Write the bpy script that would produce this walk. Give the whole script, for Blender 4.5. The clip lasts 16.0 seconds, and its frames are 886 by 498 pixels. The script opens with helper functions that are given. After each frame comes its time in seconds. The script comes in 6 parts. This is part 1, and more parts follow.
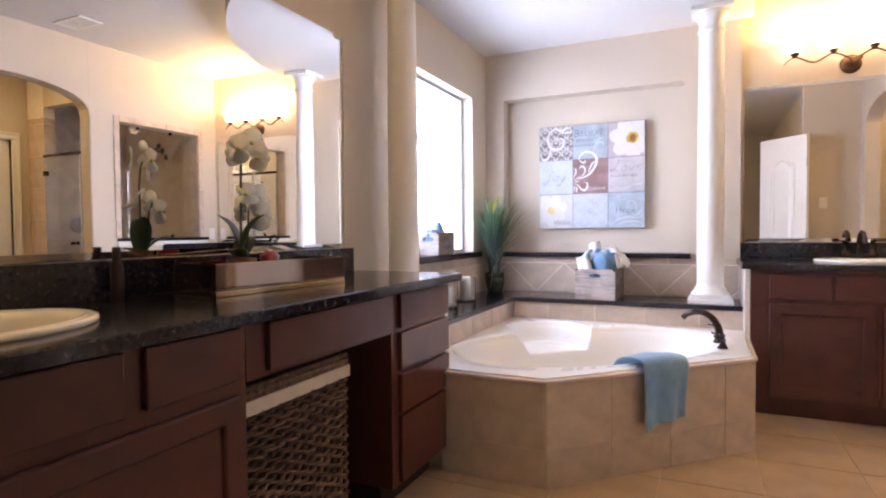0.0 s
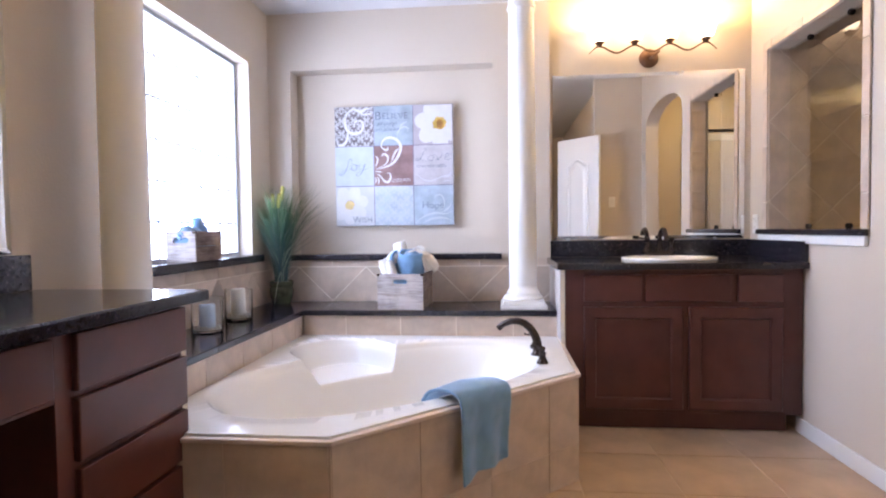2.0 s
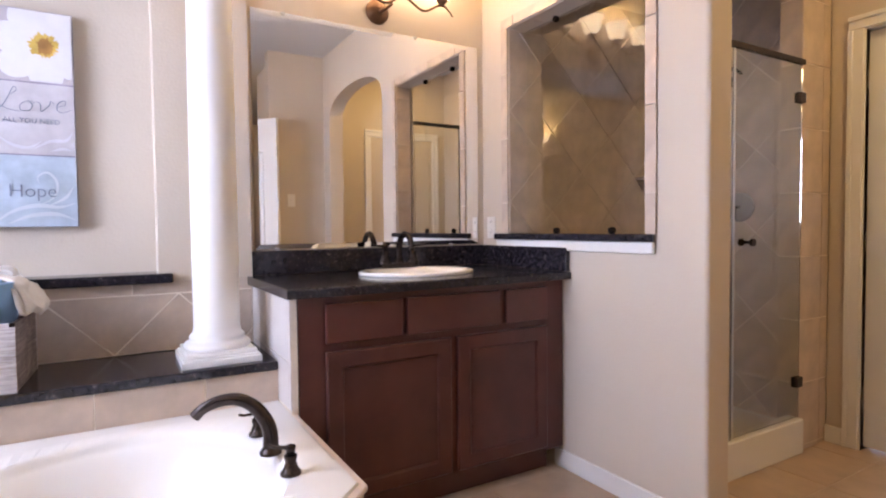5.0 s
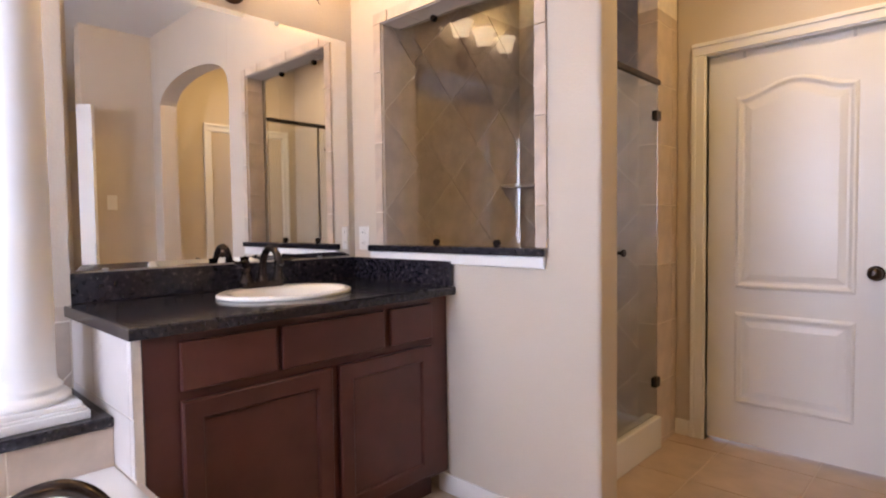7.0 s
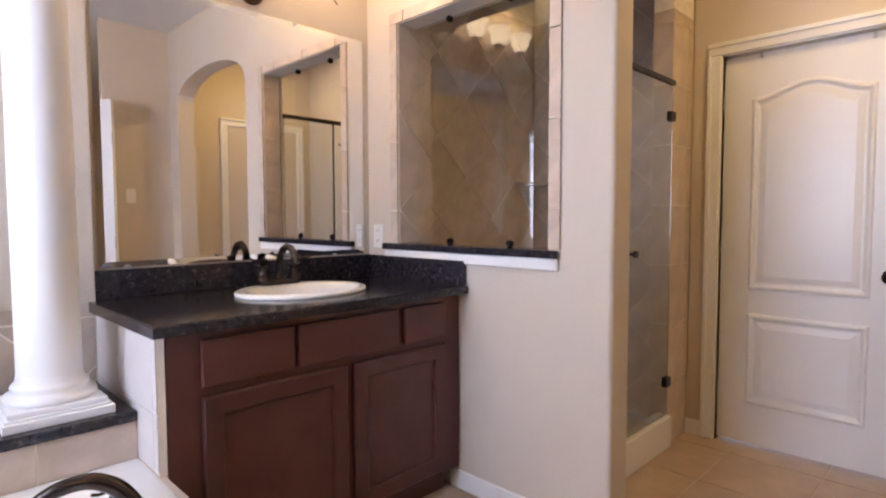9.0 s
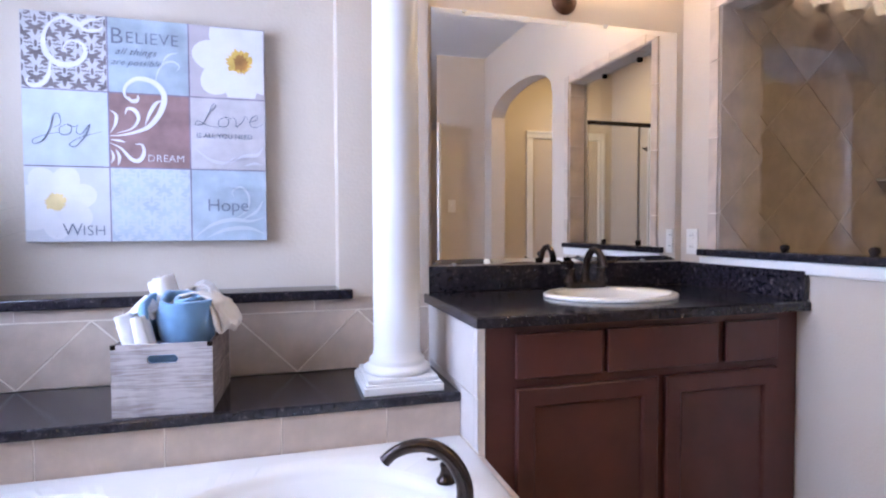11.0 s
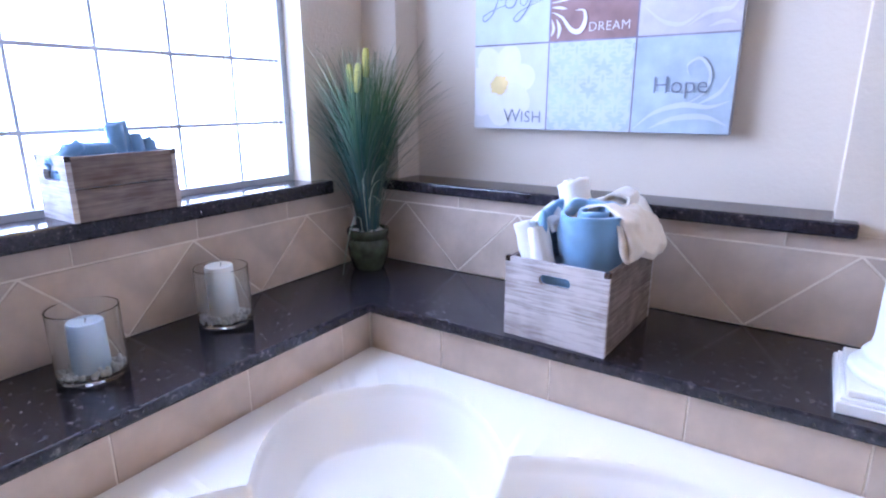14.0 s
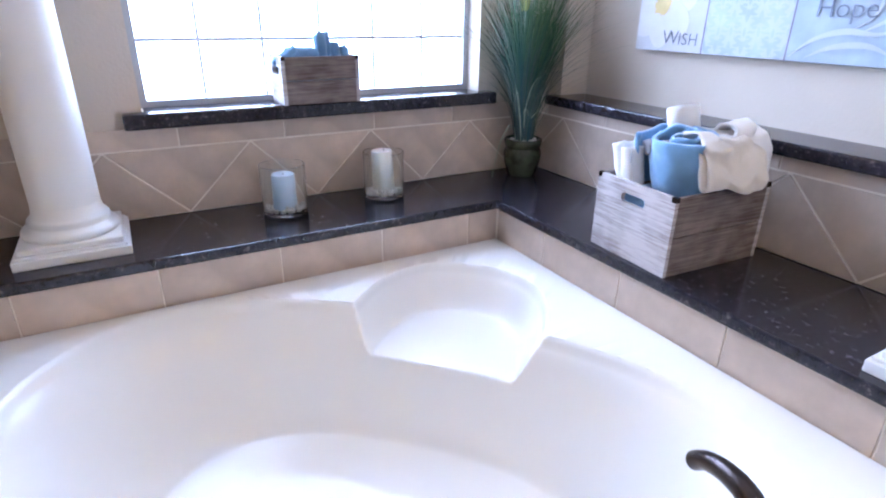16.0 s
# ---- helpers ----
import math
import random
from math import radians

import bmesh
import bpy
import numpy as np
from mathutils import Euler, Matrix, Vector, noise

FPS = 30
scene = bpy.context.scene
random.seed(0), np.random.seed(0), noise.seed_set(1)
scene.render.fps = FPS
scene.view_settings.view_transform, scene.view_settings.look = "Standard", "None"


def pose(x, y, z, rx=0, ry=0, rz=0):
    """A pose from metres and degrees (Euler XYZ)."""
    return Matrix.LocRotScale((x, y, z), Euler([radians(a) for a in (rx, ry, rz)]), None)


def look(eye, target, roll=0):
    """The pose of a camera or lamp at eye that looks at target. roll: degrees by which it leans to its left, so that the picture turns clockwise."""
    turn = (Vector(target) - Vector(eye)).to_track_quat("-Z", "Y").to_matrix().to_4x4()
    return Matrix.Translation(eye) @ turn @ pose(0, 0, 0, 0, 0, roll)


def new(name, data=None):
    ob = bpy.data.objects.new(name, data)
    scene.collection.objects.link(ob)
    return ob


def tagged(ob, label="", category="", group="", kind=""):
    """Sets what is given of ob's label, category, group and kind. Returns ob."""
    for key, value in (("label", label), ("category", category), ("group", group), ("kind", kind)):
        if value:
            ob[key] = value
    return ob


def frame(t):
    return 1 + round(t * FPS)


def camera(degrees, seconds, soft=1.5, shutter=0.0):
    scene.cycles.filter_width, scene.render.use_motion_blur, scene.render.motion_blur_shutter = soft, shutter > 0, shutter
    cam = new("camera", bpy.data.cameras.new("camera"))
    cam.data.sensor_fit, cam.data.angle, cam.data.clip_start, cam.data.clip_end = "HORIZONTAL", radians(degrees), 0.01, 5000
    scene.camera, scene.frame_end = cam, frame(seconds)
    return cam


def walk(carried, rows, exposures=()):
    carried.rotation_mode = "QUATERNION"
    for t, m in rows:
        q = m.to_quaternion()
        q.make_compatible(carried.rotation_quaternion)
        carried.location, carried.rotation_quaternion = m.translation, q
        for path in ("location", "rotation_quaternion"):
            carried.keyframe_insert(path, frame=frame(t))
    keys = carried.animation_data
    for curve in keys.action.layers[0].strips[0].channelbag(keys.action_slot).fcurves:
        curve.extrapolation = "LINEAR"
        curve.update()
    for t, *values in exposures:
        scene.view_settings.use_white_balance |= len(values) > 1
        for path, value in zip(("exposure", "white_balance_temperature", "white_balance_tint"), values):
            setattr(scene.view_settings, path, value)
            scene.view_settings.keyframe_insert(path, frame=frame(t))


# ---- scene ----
cam = camera(76.9, 16.0, soft=2.1)
METRES, EYE, TILT, LEAN, TURN = 3.0, 1.08, 0.0, 0.0, 25.9
PATH = [
    (0, (1.431, 0.643, 1.108), (0.586, 2.454, 1.046), -0.5),
    (0.5, (1.434, 0.741, 1.117), (0.803, 2.638, 1.053), -0.6),
    (1, (1.416, 0.906, 1.096), (0.975, 2.856, 1.034), -0.7),
    (1.5, (1.369, 1.132, 1.096), (1.061, 3.108, 1.033), -0.8),
    (2, (1.334, 1.356, 1.095), (1.133, 3.345, 1.026), -0.7),
    (2.5, (1.28, 1.581, 1.087), (1.225, 3.579, 1.019), -0.7),
    (3, (1.226, 1.797, 1.092), (1.433, 3.785, 1.017), -0.6),
    (3.5, (1.192, 2.003, 1.091), (1.643, 3.95, 1.016), -0.5),
    (4, (1.164, 2.195, 1.088), (1.826, 4.081, 1.016), -0.5),
    (6.5, (1.149, 2.764, 1.156), (2.519, 4.219, 1.072), -0.7),
    (7, (1.158, 2.783, 1.164), (2.61, 4.156, 1.081), -0.7),
    (7.5, (1.158, 2.783, 1.17), (2.682, 4.075, 1.091), -0.8),
    (8, (1.157, 2.768, 1.175), (2.714, 4.022, 1.097), -0.9),
    (10.5, (1.091, 2.786, 1.231), (1.922, 4.601, 1.109), 0.3),
    (11, (1.095, 2.815, 1.17), (1.643, 4.737, 1.098), -0.2),
    (11.5, (1.147, 2.893, 1.133), (1.267, 4.889, 1.085), -0.8),
    (12, (1.206, 2.987, 1.156), (0.977, 4.974, 1.104), -0.9),
    (12.5, (1.255, 3.095, 1.16), (0.708, 5.018, 1.118), -0.7),
    (13, (1.274, 3.187, 1.17), (0.479, 5.02, 1.082), -0.5),
    (13.5, (1.251, 3.285, 1.197), (0.296, 5.019, 0.915), -0.5),
    (14, (1.238, 3.365, 1.224), (0.173, 4.976, 0.707), -0.1),
    (14.5, (1.296, 3.396, 1.229), (0.111, 4.857, 0.552), 0.2),
    (15, (1.4, 3.427, 1.225), (0.065, 4.719, 0.483), 0.5),
    (15.5, (1.562, 3.44, 1.244), (0.084, 4.55, 0.479), 0.7),
    (16, (1.72, 3.476, 1.243), (0.121, 4.386, 0.458), 0.8),
]
EXPOSURES = [(0.0, 1.03, 6950, 22), (2.5, 1.0, 6200, 20), (4.0, 0.96, 6500, 23), (7.0, 0.89, 6800, 22), (8.2, 0.87, 6800, 21), (10.5, 0.86, 5900, 21), (12.5, 0.90, 5550, 21), (14.0, 1.08, 5400, 21), (15.0, 1.19, 5450, 20), (16.0, 1.18, 5550, 16)]
walk(cam, [(t, look(eye, target, roll)) for t, eye, target, roll in PATH], EXPOSURES)

# ---- light ----
world = bpy.data.worlds.new("world")
scene.world = world
world.use_nodes = True
wn = world.node_tree
sky = wn.nodes.new("ShaderNodeTexSky")
sky.sky_type, sky.sun_disc = "NISHITA", False
sky.sun_elevation, sky.sun_rotation = radians(48), radians(150)
wn.links.new(sky.outputs[0], wn.nodes["Background"].inputs[0])
wn.nodes["Background"].inputs[1].default_value = 0.12

XW, YN, XE = -0.21, 5.02, 2.91          # faces of the west, north and east walls
YV = 5.055                              # face of the north wall behind the vanity
CEIL, SOFFIT = 2.745, 2.55
ZW, ZN, ZL, ZS, ZT = 0.912, 0.907, 0.623, 0.938, 0.48   # counters, ledge, sill, tub rim


def lamp(name, kind, m, power, colour, size=0.1, size_y=0.1, angle=0.01):
    data = bpy.data.lights.new(name, kind)
    data.energy, data.color = power, colour
    if kind == "AREA":
        data.shape, data.size, data.size_y = "RECTANGLE", size, size_y
    elif kind == "SUN":
        data.angle = angle
    else:
        data.shadow_soft_size = size
    ob = new(name, data)
    ob.matrix_world = m
    return ob


# the sun stands in the east, behind the house
lamp("sun", "SUN", look((2, 4, 6), (0.6, 0.5, 0)), 2.5, (1, 0.95, 0.88), angle=radians(0.5))
lamp("window_light", "AREA", look((XW - 0.235, 4.115, 1.545), (2, 4.115, 1.545)), 51, (0.64, 0.77, 1.0), 1.4, 1.4)
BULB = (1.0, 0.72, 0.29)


# ---- materials ----
def mat(name, colour, rough=0.5, metal=0.0, noise_scale=0.0, vary=0.1, bump=0.0, bump_scale=200.0, spec=0.5, **extra):
    """Principled material with a slow drift of tone and a fine relief."""
    m = bpy.data.materials.new(name)
    m.use_nodes = True
    nt = m.node_tree
    b = nt.nodes["Principled BSDF"]
    b.inputs["Base Color"].default_value = (*colour, 1)
    b.inputs["Roughness"].default_value = rough
    b.inputs["Metallic"].default_value = metal
    b.inputs["Specular IOR Level"].default_value = spec
    for key, value in extra.items():
        b.inputs[key.replace("_", " ")].default_value = value
    tc = nt.nodes.new("ShaderNodeTexCoord")
    if noise_scale:
        n1 = nt.nodes.new("ShaderNodeTexNoise")
        n1.inputs["Scale"].default_value, n1.inputs["Detail"].default_value = noise_scale, 6
        nt.links.new(tc.outputs["Object"], n1.inputs["Vector"])
        mr = nt.nodes.new("ShaderNodeMapRange")
        mr.inputs[1].default_value, mr.inputs[2].default_value = 0.3, 0.7
        mr.inputs[3].default_value, mr.inputs[4].default_value = 1 - vary, 1 + vary
        nt.links.new(n1.outputs[0], mr.inputs[0])
        info = nt.nodes.new("ShaderNodeObjectInfo")
        r2 = nt.nodes.new("ShaderNodeMapRange")
        r2.inputs[3].default_value, r2.inputs[4].default_value = 1 - vary * 0.5, 1 + vary * 0.5
        nt.links.new(info.outputs["Random"], r2.inputs[0])
        mul = nt.nodes.new("ShaderNodeMath")
        mul.operation = "MULTIPLY"
        nt.links.new(mr.outputs[0], mul.inputs[0])
        nt.links.new(r2.outputs[0], mul.inputs[1])
        sc = nt.nodes.new("ShaderNodeVectorMath")
        sc.operation = "SCALE"
        sc.inputs[0].default_value = colour
        nt.links.new(mul.outputs[0], sc.inputs["Scale"])
        nt.links.new(sc.outputs[0], b.inputs["Base Color"])
    if bump:
        n2 = nt.nodes.new("ShaderNodeTexNoise")
        n2.inputs["Scale"].default_value, n2.inputs["Detail"].default_value = bump_scale, 3
        nt.links.new(tc.outputs["Object"], n2.inputs["Vector"])
        bp = nt.nodes.new("ShaderNodeBump")
        bp.inputs["Strength"].default_value, bp.inputs["Distance"].default_value = 1.0, bump
        nt.links.new(n2.outputs[0], bp.inputs["Height"])
        nt.links.new(bp.outputs[0], b.inputs["Normal"])
    return m


PAINT = mat("wall_paint", (0.60, 0.515, 0.42), 0.75, noise_scale=1.5, vary=0.03, bump=0.0012, bump_scale=90)
CEILING = mat("ceiling_paint", (0.66, 0.645, 0.64), 0.85, noise_scale=2, vary=0.02, bump=0.0015, bump_scale=70)
WHITE = mat("white_trim_paint", (0.80, 0.78, 0.75), 0.35, noise_scale=3, vary=0.02)
TUB = mat("tub_acrylic", (0.80, 0.775, 0.735), 0.15)
CERAMIC = mat("ceramic", (0.82, 0.79, 0.72), 0.08)
TILE = mat("beige_tile", (0.55, 0.44, 0.35), 0.34, noise_scale=9, vary=0.16, bump=0.0006, bump_scale=60)
GROUT = mat("grout", (0.80, 0.72, 0.62), 0.85, noise_scale=20, vary=0.08)
FLOORGROUT = mat("floor_grout", (0.56, 0.44, 0.33), 0.85, noise_scale=20, vary=0.1)
BATHGROUT = mat("bath_grout", (0.60, 0.49, 0.39), 0.85, noise_scale=20, vary=0.08)
FLOORTILE = mat("floor_tile", (0.50, 0.36, 0.25), 0.36, noise_scale=6, vary=0.14, bump=0.0008, bump_scale=30)
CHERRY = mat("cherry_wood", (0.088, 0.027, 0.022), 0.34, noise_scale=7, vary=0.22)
# cherry with the shade of recesses put into its colour; also plain dark parts
DARK = mat("cavity_shade_and_dark_parts", (0.025, 0.010, 0.008), 0.6, noise_scale=7, vary=0.2)
BRONZE = mat("oil_rubbed_bronze", (0.06, 0.045, 0.04), 0.26, 0.85, noise_scale=30, vary=0.25)
LAMPBRONZE = mat("lamp_bronze", (0.16, 0.085, 0.05), 0.4, 0.8, noise_scale=30, vary=0.25)
MIRROR = mat("mirror_silver", (0.88, 0.88, 0.87), 0.0, 1.0)
EDGE = mat("mirror_edge", (0.45, 0.5, 0.48), 0.2, 0.6)
CHROME = mat("brushed_aluminium", (0.6, 0.6, 0.6), 0.3, 1.0)
PLASTIC = mat("white_plastic", (0.78, 0.75, 0.70), 0.4)


def granite():
    m = mat("dark_granite", (0.02, 0.017, 0.02), 0.2)
    nt = m.node_tree
    b = nt.nodes["Principled BSDF"]
    tc = nt.nodes.new("ShaderNodeTexCoord")
    n = nt.nodes.new("ShaderNodeTexNoise")
    n.inputs["Scale"].default_value, n.inputs["Detail"].default_value, n.inputs["Roughness"].default_value = 58, 6, 0.65
    r = nt.nodes.new("ShaderNodeValToRGB")
    e = r.color_ramp.elements
    e[0].position, e[0].color = 0.40, (0.012, 0.011, 0.017, 1)
    e[1].position, e[1].color = 0.72, (0.15, 0.13, 0.13, 1)
    e.new(0.60).color = (0.030, 0.026, 0.034, 1)
    b.inputs["Roughness"].default_value, b.inputs["Coat Weight"].default_value, b.inputs["Coat Roughness"].default_value = 0.14, 0.0, 0.05
    nt.links.new(tc.outputs["Object"], n.inputs["Vector"])
    nt.links.new(n.outputs[0], r.inputs[0])
    nt.links.new(r.outputs[0], b.inputs["Base Color"])
    return m


GRANITE = granite()


def glass(name, colour=(1, 1, 1), rough=0.0, ior=1.45):
    m = bpy.data.materials.new(name)
    m.use_nodes = True
    b = m.node_tree.nodes["Principled BSDF"]
    b.inputs["Base Color"].default_value = (*colour, 1)
    b.inputs["Transmission Weight"].default_value = 1
    b.inputs["Roughness"].default_value, b.inputs["IOR"].default_value = rough, ior
    return m


GLASS = glass("clear_glass", (0.97, 0.99, 0.98))


def glow(name, colour, power):
    m = bpy.data.materials.new(name)
    m.use_nodes = True
    b = m.node_tree.nodes["Principled BSDF"]
    b.inputs["Base Color"].default_value = (0.9, 0.85, 0.75, 1)
    b.inputs["Emission Color"].default_value = (*colour, 1)
    b.inputs["Emission Strength"].default_value = power
    return m


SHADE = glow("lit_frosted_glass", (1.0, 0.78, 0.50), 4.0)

BLOCK = glass("glass_block_glass", (0.95, 0.97, 1.0), 0.10)


TRIMTILE = mat("tile_edge", (0.70, 0.58, 0.50), 0.3, noise_scale=8, vary=0.08)
PALETILE = mat("pale_tile", (0.62, 0.56, 0.52), 0.3, noise_scale=6, vary=0.06, bump=0.0004, bump_scale=60)
JOINT = mat("block_mortar", (0.62, 0.62, 0.66), 0.8, noise_scale=30, vary=0.06)
FRAMEGREY = mat("window_frame_grey", (0.42, 0.43, 0.45), 0.5, noise_scale=10, vary=0.05)
BLUE = mat("blue_terry", (0.17, 0.33, 0.52), 0.95, noise_scale=18, vary=0.12, bump=0.0016, bump_scale=420, Sheen_Weight=0.5)
COTTON = mat("white_terry", (0.80, 0.77, 0.74), 0.95, noise_scale=14, vary=0.05, bump=0.0016, bump_scale=420, Sheen_Weight=0.4)
CREAM = mat("cream_cloth", (0.70, 0.62, 0.52), 0.95, noise_scale=14, vary=0.06, bump=0.0014, bump_scale=380, Sheen_Weight=0.3)
CANDLE = mat("white_wax", (0.86, 0.83, 0.78), 0.45, Subsurface_Weight=1.0, Subsurface_Scale=0.008, Subsurface_Radius=(1.0, 0.9, 0.8))
CANDLE_BLUE = mat("pale_blue_wax", (0.62, 0.72, 0.82), 0.45, noise_scale=20, vary=0.06, Subsurface_Weight=1.0, Subsurface_Scale=0.008, Subsurface_Radius=(1.0, 0.9, 0.8))
PEBBLE = mat("white_pebble", (0.80, 0.77, 0.72), 0.35, noise_scale=40, vary=0.12)
GLAZE = mat("green_glaze", (0.055, 0.068, 0.042), 0.15, noise_scale=25, vary=0.45)
PALEBLADE = mat("pale_blade", (0.42, 0.48, 0.36), 0.5)
CATTAIL = mat("yellow_cattail", (0.58, 0.53, 0.14), 0.8, noise_scale=60, vary=0.2)
GOLD = mat("gold_metal", (0.66, 0.54, 0.38), 0.12, 1.0)
TRAYGLASS = mat("dark_mirrored_glass", (0.40, 0.33, 0.30), 0.05, 0.95)
MOSS = mat("moss", (0.12, 0.055, 0.04), 0.9, noise_scale=60, vary=0.5, bump=0.004, bump_scale=90)
LEAF = mat("orchid_leaf", (0.022, 0.045, 0.018), 0.35, noise_scale=20, vary=0.2)
STEM = mat("orchid_stem", (0.06, 0.07, 0.03), 0.5, noise_scale=30, vary=0.3)
PETALS = mat("orchid_petal", (0.80, 0.77, 0.68), 0.6, noise_scale=30, vary=0.05, Subsurface_Weight=0.2)
RED = mat("red_wrapper", (0.42, 0.03, 0.03), 0.3, noise_scale=25, vary=0.5)
WICKER = mat("dark_wicker", (0.17, 0.095, 0.060), 0.45, noise_scale=45, vary=0.75, bump=0.0008, bump_scale=250)


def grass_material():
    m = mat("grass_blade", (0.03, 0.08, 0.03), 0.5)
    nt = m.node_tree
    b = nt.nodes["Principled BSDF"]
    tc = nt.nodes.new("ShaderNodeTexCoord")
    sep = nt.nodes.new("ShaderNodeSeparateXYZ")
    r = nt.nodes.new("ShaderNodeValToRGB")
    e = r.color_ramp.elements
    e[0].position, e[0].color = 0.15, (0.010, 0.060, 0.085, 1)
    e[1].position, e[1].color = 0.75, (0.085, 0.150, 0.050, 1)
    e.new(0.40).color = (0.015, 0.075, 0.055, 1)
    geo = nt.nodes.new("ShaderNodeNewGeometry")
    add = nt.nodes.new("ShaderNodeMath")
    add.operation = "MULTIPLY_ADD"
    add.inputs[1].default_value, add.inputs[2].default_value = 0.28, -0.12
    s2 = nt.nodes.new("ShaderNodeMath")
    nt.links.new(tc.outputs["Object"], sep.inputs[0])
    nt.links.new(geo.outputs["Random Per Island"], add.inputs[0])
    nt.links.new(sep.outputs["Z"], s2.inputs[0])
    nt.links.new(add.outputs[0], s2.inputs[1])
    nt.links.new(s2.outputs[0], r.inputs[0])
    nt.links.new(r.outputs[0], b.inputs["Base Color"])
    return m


GRASS = grass_material()
WISP = mat("dry_grass_blade", (0.075, 0.10, 0.075), 0.6)


def wood_board(name, dark, light, mixfac, along="Y"):
    """Weathered board: stretched grain, with worn pale wash over it."""
    m = mat(name, dark, 0.75)
    nt = m.node_tree
    b = nt.nodes["Principled BSDF"]
    tc = nt.nodes.new("ShaderNodeTexCoord")
    mp = nt.nodes.new("ShaderNodeMapping")
    mp.inputs["Scale"].default_value = (5, 5, 85)
    n = nt.nodes.new("ShaderNodeTexNoise")
    n.inputs["Scale"].default_value, n.inputs["Detail"].default_value, n.inputs["Distortion"].default_value = 1.6, 8, 0.9
    n2 = nt.nodes.new("ShaderNodeTexNoise")
    n2.inputs["Scale"].default_value, n2.inputs["Detail"].default_value = 14, 5
    add = nt.nodes.new("ShaderNodeMath")
    add.operation = "MULTIPLY_ADD"
    add.inputs[1].default_value = 0.60
    r = nt.nodes.new("ShaderNodeValToRGB")
    e = r.color_ramp.elements
    e[0].position, e[0].color = mixfac, (*dark, 1)
    e[1].position, e[1].color = mixfac + 0.26, (*light, 1)
    nt.links.new(tc.outputs["Object"], mp.inputs[0])
    nt.links.new(mp.outputs[0], n.inputs["Vector"])
    nt.links.new(tc.outputs["Object"], n2.inputs["Vector"])
    nt.links.new(n.outputs[0], add.inputs[0])
    sc = nt.nodes.new("ShaderNodeMath")
    sc.operation = "MULTIPLY"
    sc.inputs[1].default_value = 0.44
    nt.links.new(n2.outputs[0], sc.inputs[0])
    nt.links.new(sc.outputs[0], add.inputs[2])
    nt.links.new(add.outputs[0], r.inputs[0])
    nt.links.new(r.outputs[0], b.inputs["Base Color"])
    bp = nt.nodes.new("ShaderNodeBump")
    bp.inputs["Distance"].default_value = 0.002
    nt.links.new(n.outputs[0], bp.inputs["Height"])
    nt.links.new(bp.outputs[0], b.inputs["Normal"])
    return m


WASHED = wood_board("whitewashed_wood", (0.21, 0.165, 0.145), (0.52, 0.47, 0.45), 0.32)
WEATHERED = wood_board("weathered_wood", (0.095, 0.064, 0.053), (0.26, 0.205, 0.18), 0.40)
ART = {k: mat("paint_" + k, tuple(0.86 * v_ for v_ in c), 0.8, noise_scale=14, vary=v, bump=0.0004, bump_scale=500) for k, c, v in (
    ("seam", (0.26, 0.22, 0.29), 0.3), ("core", (0.42, 0.20, 0.05), 0.4), ("mauvepale", (0.62, 0.60, 0.64), 0.1), ("edge", (0.42, 0.42, 0.45), 0.15), ("white_a", (0.66, 0.66, 0.68), 0.05), ("pale", (0.60, 0.64, 0.68), 0.06), ("bluegrey", (0.43, 0.50, 0.57), 0.16),
    ("paleblue", (0.56, 0.61, 0.66), 0.07), ("brown", (0.30, 0.18, 0.17), 0.22), ("pinkwhite", (0.58, 0.54, 0.55), 0.12), ("grey", (0.60, 0.58, 0.58), 0.08),
    ("blue", (0.40, 0.46, 0.51), 0.16), ("mauve", (0.52, 0.46, 0.48), 0.06), ("petal", (0.76, 0.74, 0.74), 0.04), ("yellow", (0.66, 0.44, 0.10), 0.3),
    ("ochre", (0.70, 0.55, 0.26), 0.2), ("damask_dark", (0.20, 0.165, 0.17), 0.2), ("damask_blue", (0.49, 0.56, 0.63), 0.1), ("ink", (0.19, 0.21, 0.27), 0.25))}
BULB_POWER = 6.0
DULLMETAL = mat("dull_metal", (0.28, 0.27, 0.26), 0.5, 0.6, noise_scale=20, vary=0.1)



# ---- shapes ----
def box(x0, x1, y0, y1, z0, z1, bevel=0.0, bm=None, seg=2):
    """A block between two corners, its edges rounded by bevel; joined to bm if given."""
    own = bmesh.new()
    bmesh.ops.create_cube(own, size=1)
    bmesh.ops.scale(own, vec=(x1 - x0, y1 - y0, z1 - z0), verts=own.verts)
    bmesh.ops.translate(own, vec=((x0 + x1) / 2, (y0 + y1) / 2, (z0 + z1) / 2), verts=own.verts)
    if bevel:
        bmesh.ops.bevel(own, geom=own.edges[:], offset=bevel, segments=seg, affect="EDGES", profile=0.5)
    return join(bm, own)


def join(bm, own):
    if bm is None:
        return own
    me = bpy.data.meshes.new("tmp")
    own.to_mesh(me)
    own.free()
    bm.from_mesh(me)
    bpy.data.meshes.remove(me)
    return bm


